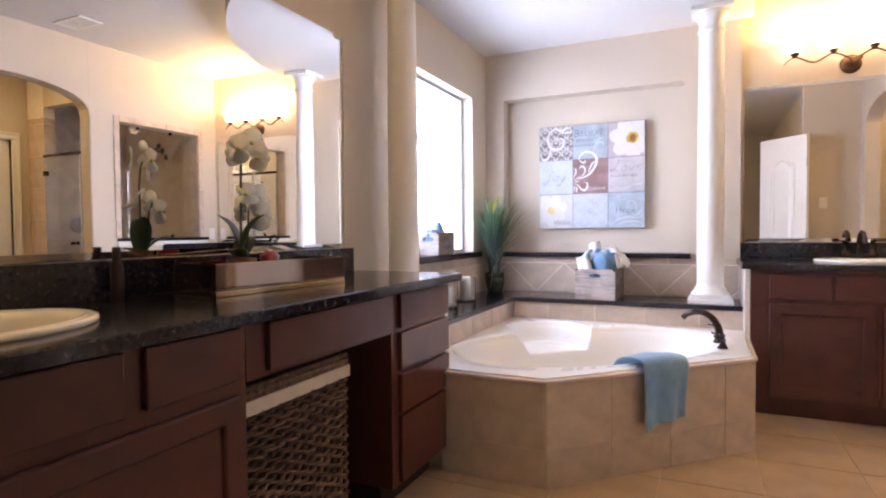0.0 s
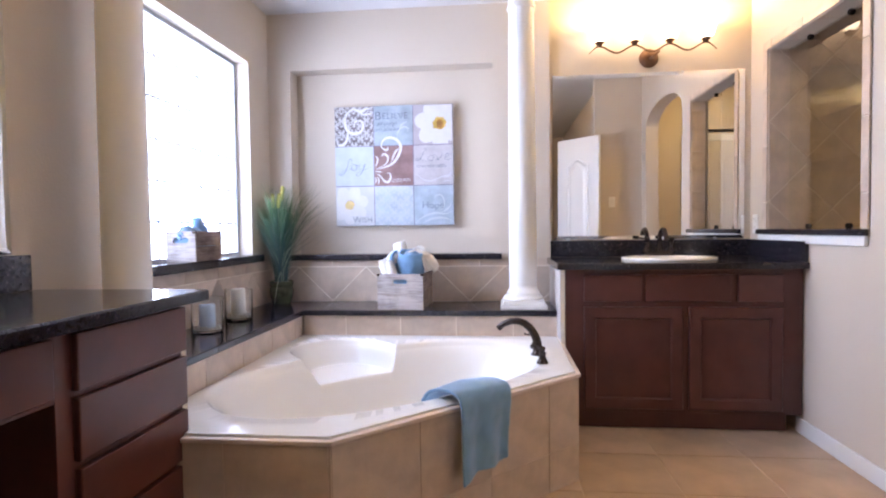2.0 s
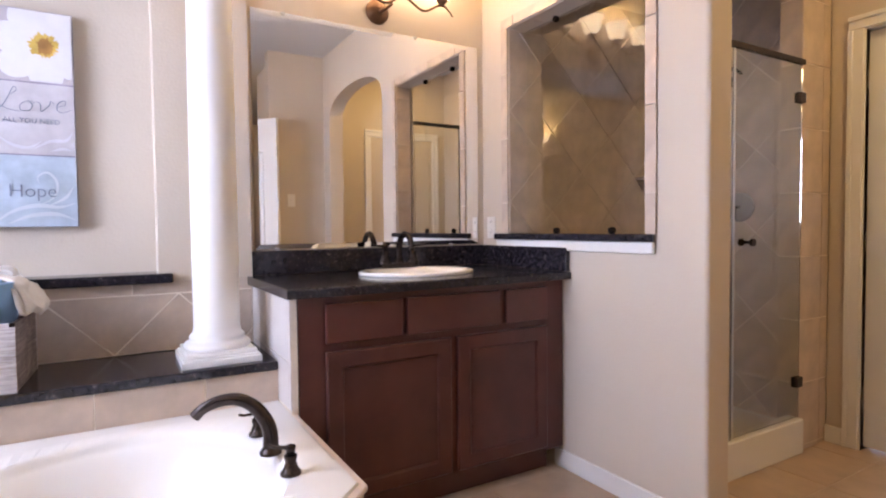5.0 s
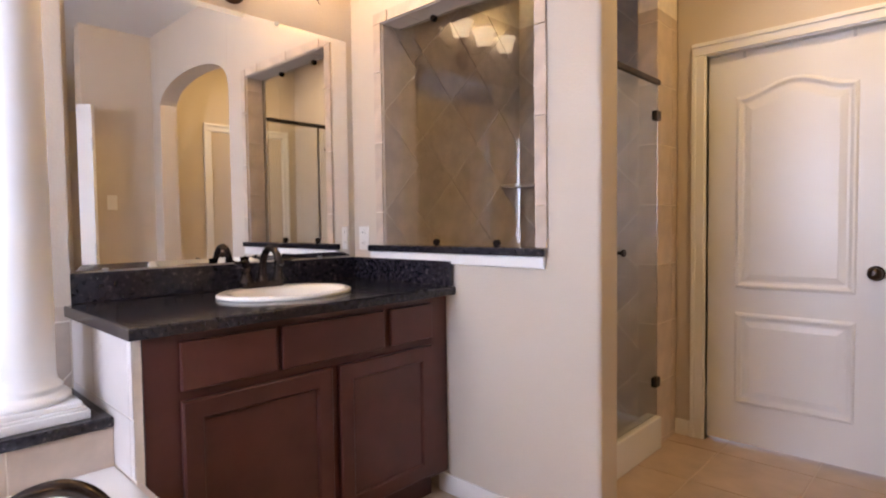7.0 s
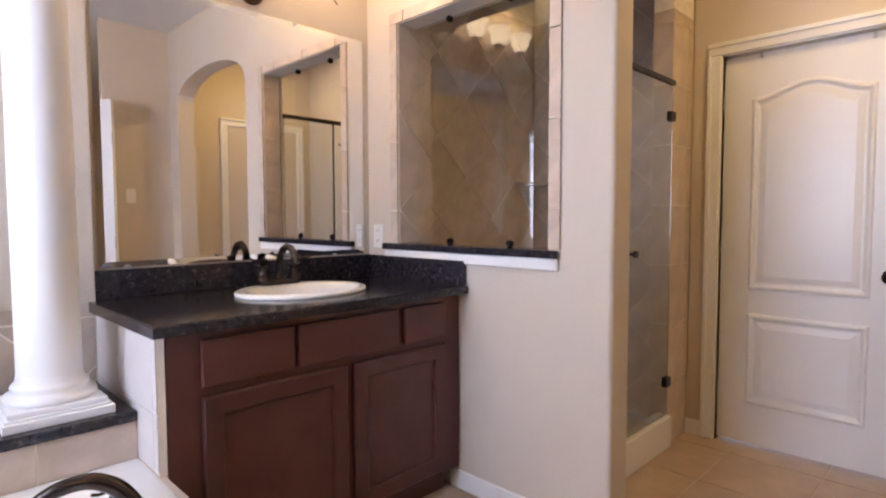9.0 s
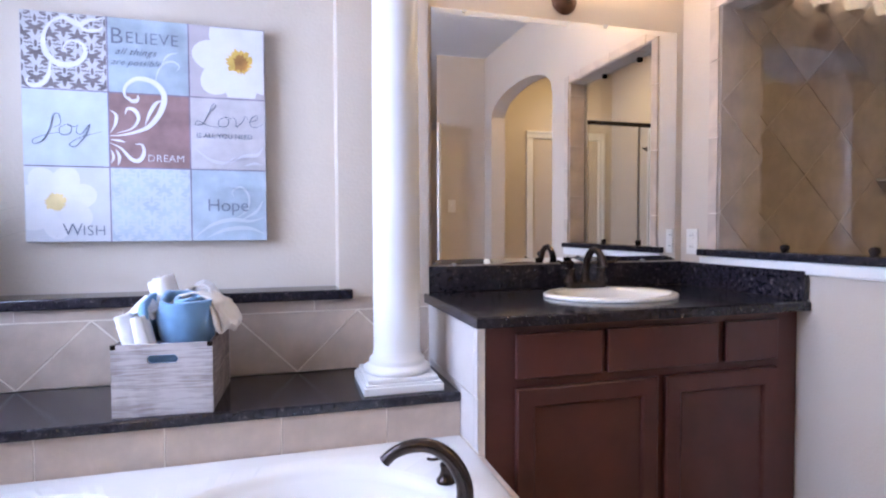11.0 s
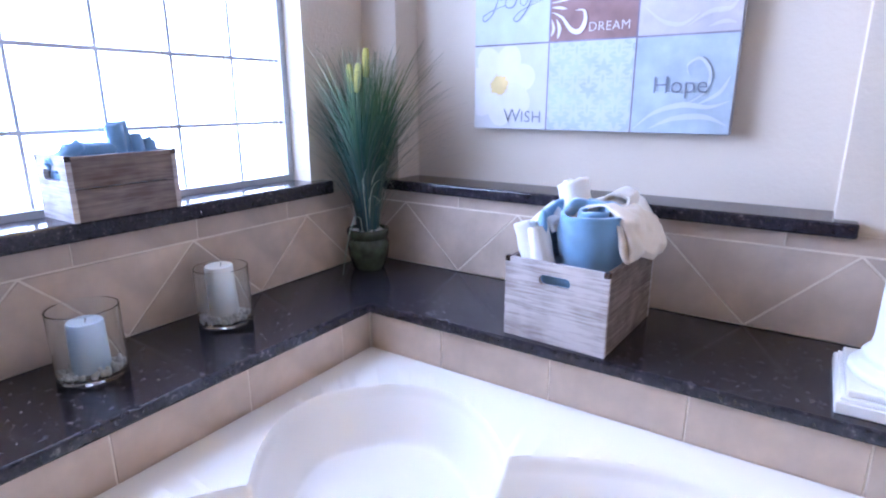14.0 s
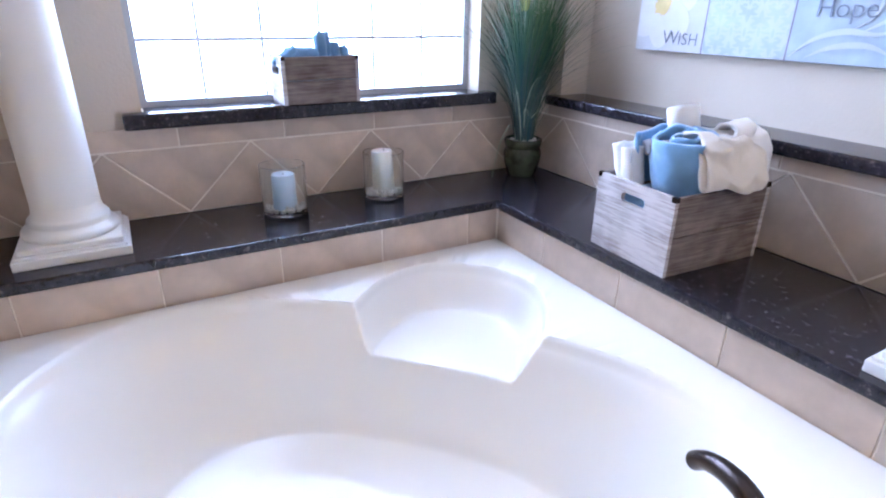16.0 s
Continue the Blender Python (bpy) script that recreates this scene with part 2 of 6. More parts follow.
def lathe(profile, seg=32, x=0.0, y=0.0, bm=None, m=None):
    """A turned body from (radius, height) pairs."""
    own = bmesh.new()
    rings = []
    for r, z in profile:
        if r < 1e-5:
            rings.append([own.verts.new((x, y, z))])
        else:
            rings.append([own.verts.new((x + r * math.cos(a), y + r * math.sin(a), z)) for a in (2 * math.pi * k / seg for k in range(seg))])
    for a, b in zip(rings, rings[1:]):
        for k in range(seg):
            j = (k + 1) % seg
            if len(a) == 1 and len(b) == 1:
                continue
            if len(a) == 1:
                own.faces.new((a[0], b[k], b[j]))
            elif len(b) == 1:
                own.faces.new((a[k], a[j], b[0]))
            else:
                own.faces.new((a[k], a[j], b[j], b[k]))
    if m is not None:
        bmesh.ops.transform(own, matrix=m, verts=own.verts)
    bmesh.ops.recalc_face_normals(own, faces=own.faces)
    return join(bm, own)


def tube(points, radii, seg=12, bm=None, flat=1.0, caps=True):
    """A pipe along points."""
    own = bmesh.new()
    pts = [Vector(p) for p in points]
    if not hasattr(radii, "__len__"):
        radii = [radii] * len(pts)
    rings, up = [], None
    for i, p in enumerate(pts):
        d = (pts[min(i + 1, len(pts) - 1)] - pts[max(i - 1, 0)]).normalized()
        if up is None:
            up = Vector((0, 0, 1)) if abs(d.z) < 0.9 else Vector((1, 0, 0))
        side = d.cross(up).normalized()
        up = side.cross(d).normalized()
        rings.append([own.verts.new(p + radii[i] * (math.cos(a) * side + flat * math.sin(a) * up)) for a in (2 * math.pi * k / seg for k in range(seg))])
    for a, b in zip(rings, rings[1:]):
        for k in range(seg):
            own.faces.new((a[k], a[(k + 1) % seg], b[(k + 1) % seg], b[k]))
    if caps:
        own.faces.new(rings[0][::-1])
        own.faces.new(rings[-1])
    bmesh.ops.recalc_face_normals(own, faces=own.faces)
    return join(bm, own)


def prism(outline, z0, z1, bevel=0.0, bm=None, seg=2, m=None):
    """A plan outline drawn up from z0 to z1."""
    own = bmesh.new()
    f = own.faces.new([own.verts.new((x, y, z0)) for x, y in outline])
    out = bmesh.ops.extrude_face_region(own, geom=[f])
    bmesh.ops.translate(own, vec=(0, 0, z1 - z0), verts=[v for v in out["geom"] if isinstance(v, bmesh.types.BMVert)])
    if bevel:
        bmesh.ops.bevel(own, geom=own.edges[:], offset=bevel, segments=seg, affect="EDGES", profile=0.5)
    if m is not None:
        bmesh.ops.transform(own, matrix=m, verts=own.verts)
    bmesh.ops.recalc_face_normals(own, faces=own.faces)
    return join(bm, own)


def part(name, bm, material, parent=None, label="", kind="", smooth=False, category=""):
    """Links a bmesh as one mesh object under a thing or under a part."""
    me = bpy.data.meshes.new(name)
    bm.to_mesh(me)
    bm.free()
    me.materials.append(material)
    if smooth:
        me.polygons.foreach_set("use_smooth", [True] * len(me.polygons))
        me.update()
        if smooth is not True:
            me.set_sharp_from_angle(angle=radians(smooth))
    ob = new(name, me)
    ob.parent = parent
    return tagged(ob, label, category, "", kind)


def thing(name, x, y, z, label, category, group="", rz=0.0):
    ob = new(name)
    ob.matrix_world = pose(x, y, z, 0, 0, rz)
    return tagged(ob, label, category, group)


def setting(name, bm, material, label="", smooth=False):
    return part(name, bm, material, None, label, "structure", smooth)


# ---- rooms ----
XS, YS, XD, YA = -0.41, -1.6, 4.26, 2.35     # outer west, south end, far east door wall, wall with the switch
W = (3.525, 4.725, 0.95, 2.15)             # window opening
fl = box(XS, 5.0, YS, 5.3, -0.12, -0.004)
floor = setting("floor", fl, FLOORGROUT, "beige stone-look floor tiles with pale grout")


def wall_with_hole(name, x0, x1, y0, y1, z1, hole, material=PAINT, label="beige painted wall"):
    """A wall in the plane x = const, with a hole (y0, y1, z0, z1)."""
    a, b, c, d = hole
    bm = box(x0, x1, y0, a, 0, z1)
    box(x0, x1, b, y1, 0, z1, bm=bm)
    if c > 0:
        box(x0, x1, a, b, 0, c, bm=bm)
    box(x0, x1, a, b, d, z1, bm=bm)
    return setting(name, bm, material, label)


wall_with_hole("wall_west", XW - 0.20, XW, YS, 5.3, CEIL, W, label="beige painted wall round the glass block window")
NI = (-0.055, 1.30, 0.90, 2.172)             # niche: x, x, z, z
bm = box(XW, NI[0], YN, YN + 0.25, 0, CEIL)
box(NI[1], 1.664, YN, YN + 0.25, 0, CEIL, bm=bm)
box(1.664, 3.0, YV, YN + 0.25, 0, CEIL, bm=bm)
box(NI[0], NI[1], YN, YN + 0.25, 0, NI[2], bm=bm)
box(NI[0], NI[1], YN, YN + 0.25, NI[3], CEIL, bm=bm)
box(NI[0], NI[1], YN + 0.13, YN + 0.25, NI[2], NI[3], bm=bm)
setting("wall_north", bm, PAINT, "beige painted wall with a shallow recessed niche")
setting("wall_south", box(XW, XD + 0.2, YS - 0.15, YS, 0, CEIL), PAINT, "beige painted wall")
HW = (3.96, 4.82, 1.075, 2.118)               # opening to the shower
r_ = 0.016
end = [(XE, HW[0])] + [(XE + r_ - r_ * math.cos(a), 3.70 + r_ - r_ * math.sin(a)) for a in (math.pi / 2 * k / 6 for k in range(7))]
end += [(3.045 - r_ + r_ * math.sin(a), 3.70 + r_ - r_ * math.cos(a)) for a in (math.pi / 2 * k / 6 for k in range(7))] + [(3.045, HW[0])]
bm = prism(end, 0, 2.13)
box(XE, 3.045, 3.70, HW[0], 2.13, CEIL, bm=bm)
box(XE, 3.125, HW[1], YV, 0, CEIL, bm=bm)
box(XE, 3.04, HW[0], HW[1], 0, HW[2] - 0.03, bm=bm)
box(XE, 3.04, HW[0], HW[1], HW[3], CEIL, bm=bm)
setting("wall_east", bm, PAINT, "beige painted wall with a framed opening into the shower")


def arch_wall(x0, x1, y0, y1, spring, apex, top):
    """The wall over an arched passage."""
    n = 24
    pts = [(y0, top), (y0, spring)]
    for k in range(1, n):
        a = math.pi * k / n
        pts.append(((y0 + y1) / 2 - (y1 - y0) / 2 * math.cos(a), spring + (apex - spring) * math.sin(a) ** 0.8))
    pts += [(y1, spring), (y1, top)]
    m = Matrix(((0, 0, 1, 0), (1, 0, 0, 0), (0, 1, 0, 0), (0, 0, 0, 1)))
    return prism(pts, x0, x1, m=m)


setting("wall_arch", arch_wall(XE, 3.04, 2.52, 3.699, 2.13, 2.34, CEIL), PAINT, "beige wall over an arched passage")
setting("wall_passage", box(XE, 3.04, YA - 0.13, 2.52, 0, CEIL), PAINT, "beige painted wall beside the arch")
setting("wall_switch", box(2.40, XE, YA - 0.13, YA, 0, CEIL), PAINT, "beige painted wall with a light switch")
wall_with_hole("wall_corner", 2.50, 2.63, YS, YA - 0.13, CEIL, (1.55, 2.16, 0, 2.11), label="beige painted wall with a dark doorway")
wall_with_hole("wall_door", XD, XD + 0.13, 2.2, 3.95, CEIL, (3.015, 3.80, 0, 2.035), label="beige painted wall round a white door")
setting("wall_alcove_south", box(3.04, XD, 2.22, 2.35, 0, CEIL), PAINT, "beige painted wall")
bm = box(XW - 0.20, 5.0, YS - 0.15, 5.3, CEIL, CEIL + 0.1)
setting("ceiling", bm, CEILING, "white painted ceiling")
arc = [(XW, YN)] + [(XW + 1.945 * math.sin(a), YN - 2.09 * math.cos(a)) for a in (math.pi / 2 * k / 32 for k in range(33))]
setting("soffit", prism(arc, SOFFIT, CEIL - 0.004), CEILING, "white curved dropped ceiling over the bath")


# ---- tiles ----
def clip(poly, lo, hi, axis):
    """A convex outline cut to lo <= coordinate <= hi."""
    for bound, sign in ((lo, 1), (hi, -1)):
        out = []
        for p, q in zip(poly, poly[1:] + poly[:1]):
            dp, dq = sign * (p[axis] - bound), sign * (q[axis] - bound)
            if dp >= 0:
                out.append(p)
            if dp * dq < 0:
                k = dp / (dp - dq)
                out.append((p[0] + k * (q[0] - p[0]), p[1] + k * (q[1] - p[1])))
        poly = out
        if not poly:
            break
    return poly


def area(poly):
    return abs(sum(p[0] * q[1] - q[0] * p[1] for p, q in zip(poly, poly[1:] + poly[:1]))) / 2


def piece(name, poly, o, u, v, parent, material, thick=0.0032, edge=0.0016, kind=""):
    """One tile: an outline in the plane (o, u, v), proud of it, with eased edges."""
    o, u, v = Vector(o), Vector(u), Vector(v)
    n = u.cross(v)
    cx, cy = sum(p[0] for p in poly) / len(poly), sum(p[1] for p in poly) / len(poly)
    c = o + u * cx + v * cy
    size = max(max(abs(p[0] - cx), abs(p[1] - cy)) for p in poly)
    verts, k, f = [], len(poly), 1 - edge / max(size, 0.01)
    for s, h in ((1, 0), (1, thick - edge * 0.7), (f, thick)):
        verts += [u * (p[0] - cx) * s + v * (p[1] - cy) * s + n * h for p in poly]
    faces = [tuple(range(2 * k, 3 * k))]
    for r in (0, k):
        faces += [(r + i, r + (i + 1) % k, r + k + (i + 1) % k, r + k + i) for i in range(k)]
    me = bpy.data.meshes.new(name)
    me.from_pydata(verts, [], faces)
    me.materials.append(material)
    ob = new(name, me)
    ob.location = c
    ob.parent = parent
    return ob


def tile_face(parent, o, u, v, w, h, size, material=None, diagonal=False, start=(0.0, 0.0), gap=0.004, thick=0.0032, size_y=0.0, hole=None):
    """Tiles over a rectangle w by h from o along u and v; start shifts the grid."""
    size_y = size_y or size
    r = 1.5 * (w + h)
    ni, nj = int(r / size) + 2, int(r / size_y) + 2
    for i in range(-ni, ni):
        for j in range(-nj, nj):
            a, b, c, d = i * size + gap / 2, (i + 1) * size - gap / 2, j * size_y + gap / 2, (j + 1) * size_y - gap / 2
            poly = [(a, c), (b, c), (b, d), (a, d)]
            if diagonal:
                s = math.sqrt(0.5)
                poly = [(s * (p - q), s * (p + q)) for p, q in poly]
            poly = [(p + start[0], q + start[1]) for p, q in poly]
            if max(p[0] for p in poly) < 0 or min(p[0] for p in poly) > w or max(p[1] for p in poly) < 0 or min(p[1] for p in poly) > h:
                continue
            poly = clip(poly, 0, w, 0)
            poly = clip(poly, 0, h, 1) if poly else poly
            if poly and area(poly) > 0.0004:
                if hole and all(hole[0] - 1e-4 <= p[0] <= hole[1] + 1e-4 for p in poly):
                    continue
                piece("tile", poly, o, u, v, parent, material or TILE, thick)


# ---- bath ----
bath = thing("bathtub", 0.9, 3.8, 0, "white drop-in corner bathtub with moulded seat in a beige tiled surround", "bathtub")


def rel(ob, bm):
    bmesh.ops.translate(bm, vec=-ob.matrix_world.translation, verts=bm.verts)
    return bm


DECK = [(0.17, 4.575), (0.17, 3.03), (0.335, 2.968), (0.813, 2.968), (1.664, 3.803), (1.664, 4.575)]
apron = [(0.335, 2.962), (0.826, 2.962), (1.668, 3.796), (1.668, 4.575), (1.60, 4.575), (1.60, 3.86), (0.78, 3.04), (0.335, 3.04)]
surround = part("surround", rel(bath, prism(apron, 0, 0.452)), BATHGROUT, bath, "beige tiled bath front")
trim_ring = prism([(0.335, 2.950), (0.830, 2.950), (1.680, 3.79), (1.680, 4.575), (1.58, 4.575), (1.58, 3.88), (0.77, 3.06), (0.335, 3.06)], 0.452, 0.468, 0.004)
part("edge_trim", rel(bath, trim_ring), TRIMTILE, bath, "pale pink-beige tile edge")


def basin():
    """The deck with a deep oval well on the diagonal and a rounded seat in the corner."""
    c, au, av = Vector((0.83, 3.83)), Vector((0.716, 0.698)), Vector((-0.698, 0.716))
    a, b, top = 0.80, 0.468, 0.476

    def well(u, v):
        return 1 - ((abs(u) / a) ** 2.35 + (abs(v + 0.052) / b) ** 2.35) ** (1 / 2.35)

    def seat(u, v):
        return 1 - ((abs(u - 0.032) / 0.272) ** 2.5 + (abs(v - 0.40) / 0.365) ** 2.5) ** (1 / 2.5)

    def ease(x):
        x = min(max(x, 0.0), 1.0)
        return x * x * (3 - 2 * x)

    def height(u, v):
        w = well(u, v)
        hw = top - 0.022 * ease(w / 0.045) - 0.30 * ease((w - 0.01) / 0.34) - 0.05 * ease((w - 0.2) / 0.5)
        hs = top - 0.02 * ease(seat(u, v) / 0.06) - 0.106 * ease((seat(u, v) - 0.01) / 0.27)
        m_ = max(0.0, 0.010 - abs(hw - hs))
        return min(hw, hs) - m_ * m_ / 0.040

    inset = [(0.158, 4.588), (0.158, 3.04), (0.345, 2.975), (0.818, 2.975), (1.656, 3.802), (1.656, 4.588)]

    def reach(ang, field):
        d = Vector((math.cos(ang), math.sin(ang)))
        if field is None:
            best = 9.0
            for p, q in zip(inset, inset[1:] + inset[:1]):
                e = Vector(q) - Vector(p)
                den = d.x * e.y - d.y * e.x
                if abs(den) > 1e-9:
                    w = Vector(p) - c
                    t, s = (w.x * e.y - w.y * e.x) / den, (w.x * d.y - w.y * d.x) / den
                    if t > 0 and -1e-9 <= s <= 1 + 1e-9:
                        best = min(best, t)
            return best
        far = 1.3
        while far > 0.05:
            p = d * far
            if field(p.dot(au), p.dot(av)) > 0:
                return far
            far -= 0.004
        return 0.05

    n, angs = 520, []
    corners = [math.atan2(y - c.y, x - c.x) % (2 * math.pi) for x, y in inset]
    angs = sorted([2 * math.pi * k / n for k in range(n)] + corners)
    n = len(angs)
    rings = 130
    own = bmesh.new()
    grid = []
    edge = [max(reach(g, well), reach(g, seat)) for g in angs]
    far = [reach(g, None) for g in angs]
    for k in range(1, rings + 1):
        f = (k / rings) ** 0.85
        row = []
        for g, e in zip(angs, edge):
            p = Vector((math.cos(g), math.sin(g))) * e * f
            row.append(own.verts.new((c.x + p.x, c.y + p.y, height(p.dot(au), p.dot(av)) if k < rings else top)))
        grid.append(row)
    for f, z in ((0.5, top), (0.93, top), (1.0, top - 0.001)):
        grid.append([own.verts.new((c.x + math.cos(g) * (e + (r - e) * f), c.y + math.sin(g) * (e + (r - e) * f), z)) for g, e, r in zip(angs, edge, far)])
    grid.append([own.verts.new((c.x + math.cos(g) * r * 1.004, c.y + math.sin(g) * r * 1.004, top - 0.006)) for g, r in zip(angs, far)])
    grid.append([own.verts.new((c.x + math.cos(g) * r * 1.004, c.y + math.sin(g) * r * 1.004, 0.462)) for g, r in zip(angs, far)])
    middle = own.verts.new((c.x, c.y, height(0, 0)))
    for k in range(n):
        own.faces.new((middle, grid[0][k], grid[0][(k + 1) % n]))
    for ra, rb in zip(grid, grid[1:]):
        for k in range(n):
            own.faces.new((ra[k], rb[k], rb[(k + 1) % n], ra[(k + 1) % n]))
    return own


part("basin", rel(bath, basin()), TUB, bath, "glossy white acrylic basin and rim", smooth=50)
part("drain", rel(bath, lathe([(0, 0.118), (0.03, 0.118), (0.036, 0.114), (0.036, 0.10), (0, 0.10)], 24, 0.83, 3.83)), BRONZE, bath, smooth=40)


def ledge(name, outline, z0, z1, label, category="countertop"):
    ob = thing(name, outline[0][0], outline[0][1], z0, label, category)
    part("slab", rel(ob, prism(outline, z0, z1, 0.006)), GRANITE, ob)
    return ob


def handle_pull(parent, x, y, z, turn=0.0, size=1.0):
    """A lever tap on a turned base."""
    grow = Matrix.Translation((x, y, z)) @ Matrix.Scale(size, 4)
    part("tap_base", lathe([(0, 0), (0.027, 0), (0.027, 0.006), (0.02, 0.014), (0.014, 0.034), (0.017, 0.042), (0.017, 0.05), (0, 0.052)], 20, m=grow), BRONZE, parent, smooth=50)
    d = Vector((math.cos(radians(turn)), math.sin(radians(turn)), 0))
    p = Vector((0, 0, 0.052))
    bm = lathe([(0, 0), (0.012, 0.002), (0.011, 0.016), (0.014, 0.022), (0, 0.028)], 16, m=Matrix.Translation(p))
    tube([p + Vector((0, 0, 0.014)) - d * 0.012, p + d * 0.02 + Vector((0, 0, 0.018)), p + d * 0.045 + Vector((0, 0, 0.02)), p + d * 0.06 + Vector((0, 0, 0.026))], [0.008, 0.007, 0.0055, 0.006], 10, bm=bm, flat=0.7)
    bmesh.ops.transform(bm, matrix=grow, verts=bm.verts)
    part("lever", bm, BRONZE, parent, smooth=True)


tf = thing("bath_faucet", 1.515, 4.10, 0.476, "dark bronze bath faucet with two lever handles on the rim", "faucet")
part("spout_base", lathe([(0, 0), (0.031, 0), (0.031, 0.006), (0.026, 0.012), (0.022, 0.02), (0, 0.02)], 24), BRONZE, tf, smooth=50)
arc_pts, radii = [], []
shape = [(0, 0), (0.0, 0.045), (-0.012, 0.085), (-0.04, 0.125), (-0.08, 0.148), (-0.125, 0.147), (-0.165, 0.130), (-0.188, 0.108)]
for k in range(29):
    t_ = k / 28 * 6.999
    i_ = int(t_)
    f_ = t_ - i_
    p0, p1, p2, p3 = shape[max(i_ - 1, 0)], shape[i_], shape[i_ + 1], shape[min(i_ + 2, 7)]
    q = [0.5 * (2 * b + (c - a_) * f_ + (2 * a_ - 5 * b + 4 * c - d) * f_ * f_ + (3 * b - a_ - 3 * c + d) * f_ ** 3) for a_, b, c, d in zip(p0, p1, p2, p3)]
    arc_pts.append((q[0], -q[0] * 0.33, q[1] + 0.012))
    radii.append(0.0225 - 0.0085 * k / 28 if k < 26 else 0.0155)
part("spout", tube(arc_pts, radii, 16), BRONZE, tf, smooth=60)
for hx, hy, turn in ((0.012, -0.165, 150), (0.0, 0.165, 200)):
    handle_pull(tf, hx, hy, 0.0, turn)

ledge("ledge_slab", [(XW + 0.004, YN - 0.004), (XW + 0.004, 3.06), (0.166, 3.06), (0.166, 4.580), (1.66, 4.580), (1.66, YN - 0.004)], ZL - 0.032, ZL, "dark polished granite ledge round the bath corner")
ledge("niche_sill", [(-0.10, YN + 0.13), (-0.10, YN - 0.045), (1.35, YN - 0.045), (1.35, YN + 0.13)], NI[2], ZS, "dark granite sill under the wall niche")
ledge("window_sill_slab", [(XW - 0.084, W[0] + 0.003), (XW - 0.001, W[0] + 0.003), (XW - 0.001, 3.47), (XW + 0.055, 3.47), (XW + 0.055, 4.78), (XW - 0.001, 4.78), (XW - 0.001, W[1] - 0.003), (XW - 0.084, W[1] - 0.003)], ZS - 0.032, ZS + 0.014, "dark granite sill under the block window")


def column(x, y):
    ob = thing("column", x, y, ZL, "white round column on a square moulded base, on the granite ledge", "column", "columns at the bath")
    bm = box(-0.135, 0.135, -0.135, 0.135, 0, 0.026, 0.003)
    box(-0.128, 0.128, -0.128, 0.128, 0.026, 0.034, 0.002, bm=bm)
    box(-0.120, 0.120, -0.120, 0.120, 0.034, 0.05, 0.004, bm=bm)
    part("plinth", bm, WHITE, ob)
    prof = [(0.0, 0.048), (0.112, 0.048), (0.118, 0.055), (0.118, 0.064), (0.112, 0.072), (0.100, 0.077), (0.097, 0.083), (0.099, 0.092), (0.094, 0.099), (0.086, 0.105), (0.082, 0.13)]
    part("torus", lathe(prof), WHITE, ob, smooth=50)
    h = SOFFIT - ZL
    part("shaft", lathe([(0.082, 0.13), (0.082, 0.6), (0.080, 1.1), (0.075, h - 0.16)], 40), WHITE, ob, smooth=50)
    prof = [(0.075, h - 0.16), (0.084, h - 0.155), (0.084, h - 0.14), (0.077, h - 0.135), (0.077, h - 0.09), (0.10, h - 0.055), (0.112, h - 0.045), (0.112, h - 0.03), (0.0, h - 0.03)]
    part("capital", lathe(prof), WHITE, ob, smooth=50)
    part("abacus", box(-0.125, 0.125, -0.125, 0.125, h - 0.03, h - 0.001, 0.004), WHITE, ob)


column(1.475, 4.747)
column(-0.04, 3.295)


# ---- window ----
bm = box(XW - 0.115, XW - 0.085, W[0], W[0] + 0.022, W[2], W[3])
box(XW - 0.115, XW - 0.085, W[1] - 0.022, W[1], W[2], W[3], bm=bm)
box(XW - 0.115, XW - 0.085, W[0] + 0.022, W[1] - 0.022, W[3] - 0.022, W[3], bm=bm)
box(XW - 0.115, XW - 0.085, W[0] + 0.022, W[1] - 0.022, W[2] + 0.001, W[2] + 0.02, bm=bm)
win = setting("window_1", bm, FRAMEGREY, "window of frosted glass blocks in a grey frame, bright with daylight")
bm = bmesh.new()
for k in range(1, 6):
    box(XW - 0.118, XW - 0.103, W[0] + 0.2 * k - 0.0042, W[0] + 0.2 * k + 0.0042, W[2], W[3], bm=bm)
    box(XW - 0.165, XW - 0.099, W[0], W[1], W[2] + 0.2 * k - 0.0056, W[2] + 0.2 * k + 0.0056, bm=bm)
part("joints", bm, JOINT, win)
first = None
for k in range(6):
    for j in range(6):
        if first is None:
            first = part("glass_block", box(-0.03, 0.03, -0.0968, 0.0968, -0.0968, 0.0968, 0.005), BLOCK, win, "wavy clear glass block")
            blk = first
        else:
            blk = new("glass_block", first.data)
            blk.parent = win
        blk.visible_shadow = False
        blk.location = (XW - 0.135, W[0] + 0.2 * k + 0.1, W[2] + 0.2 * j + 0.1)


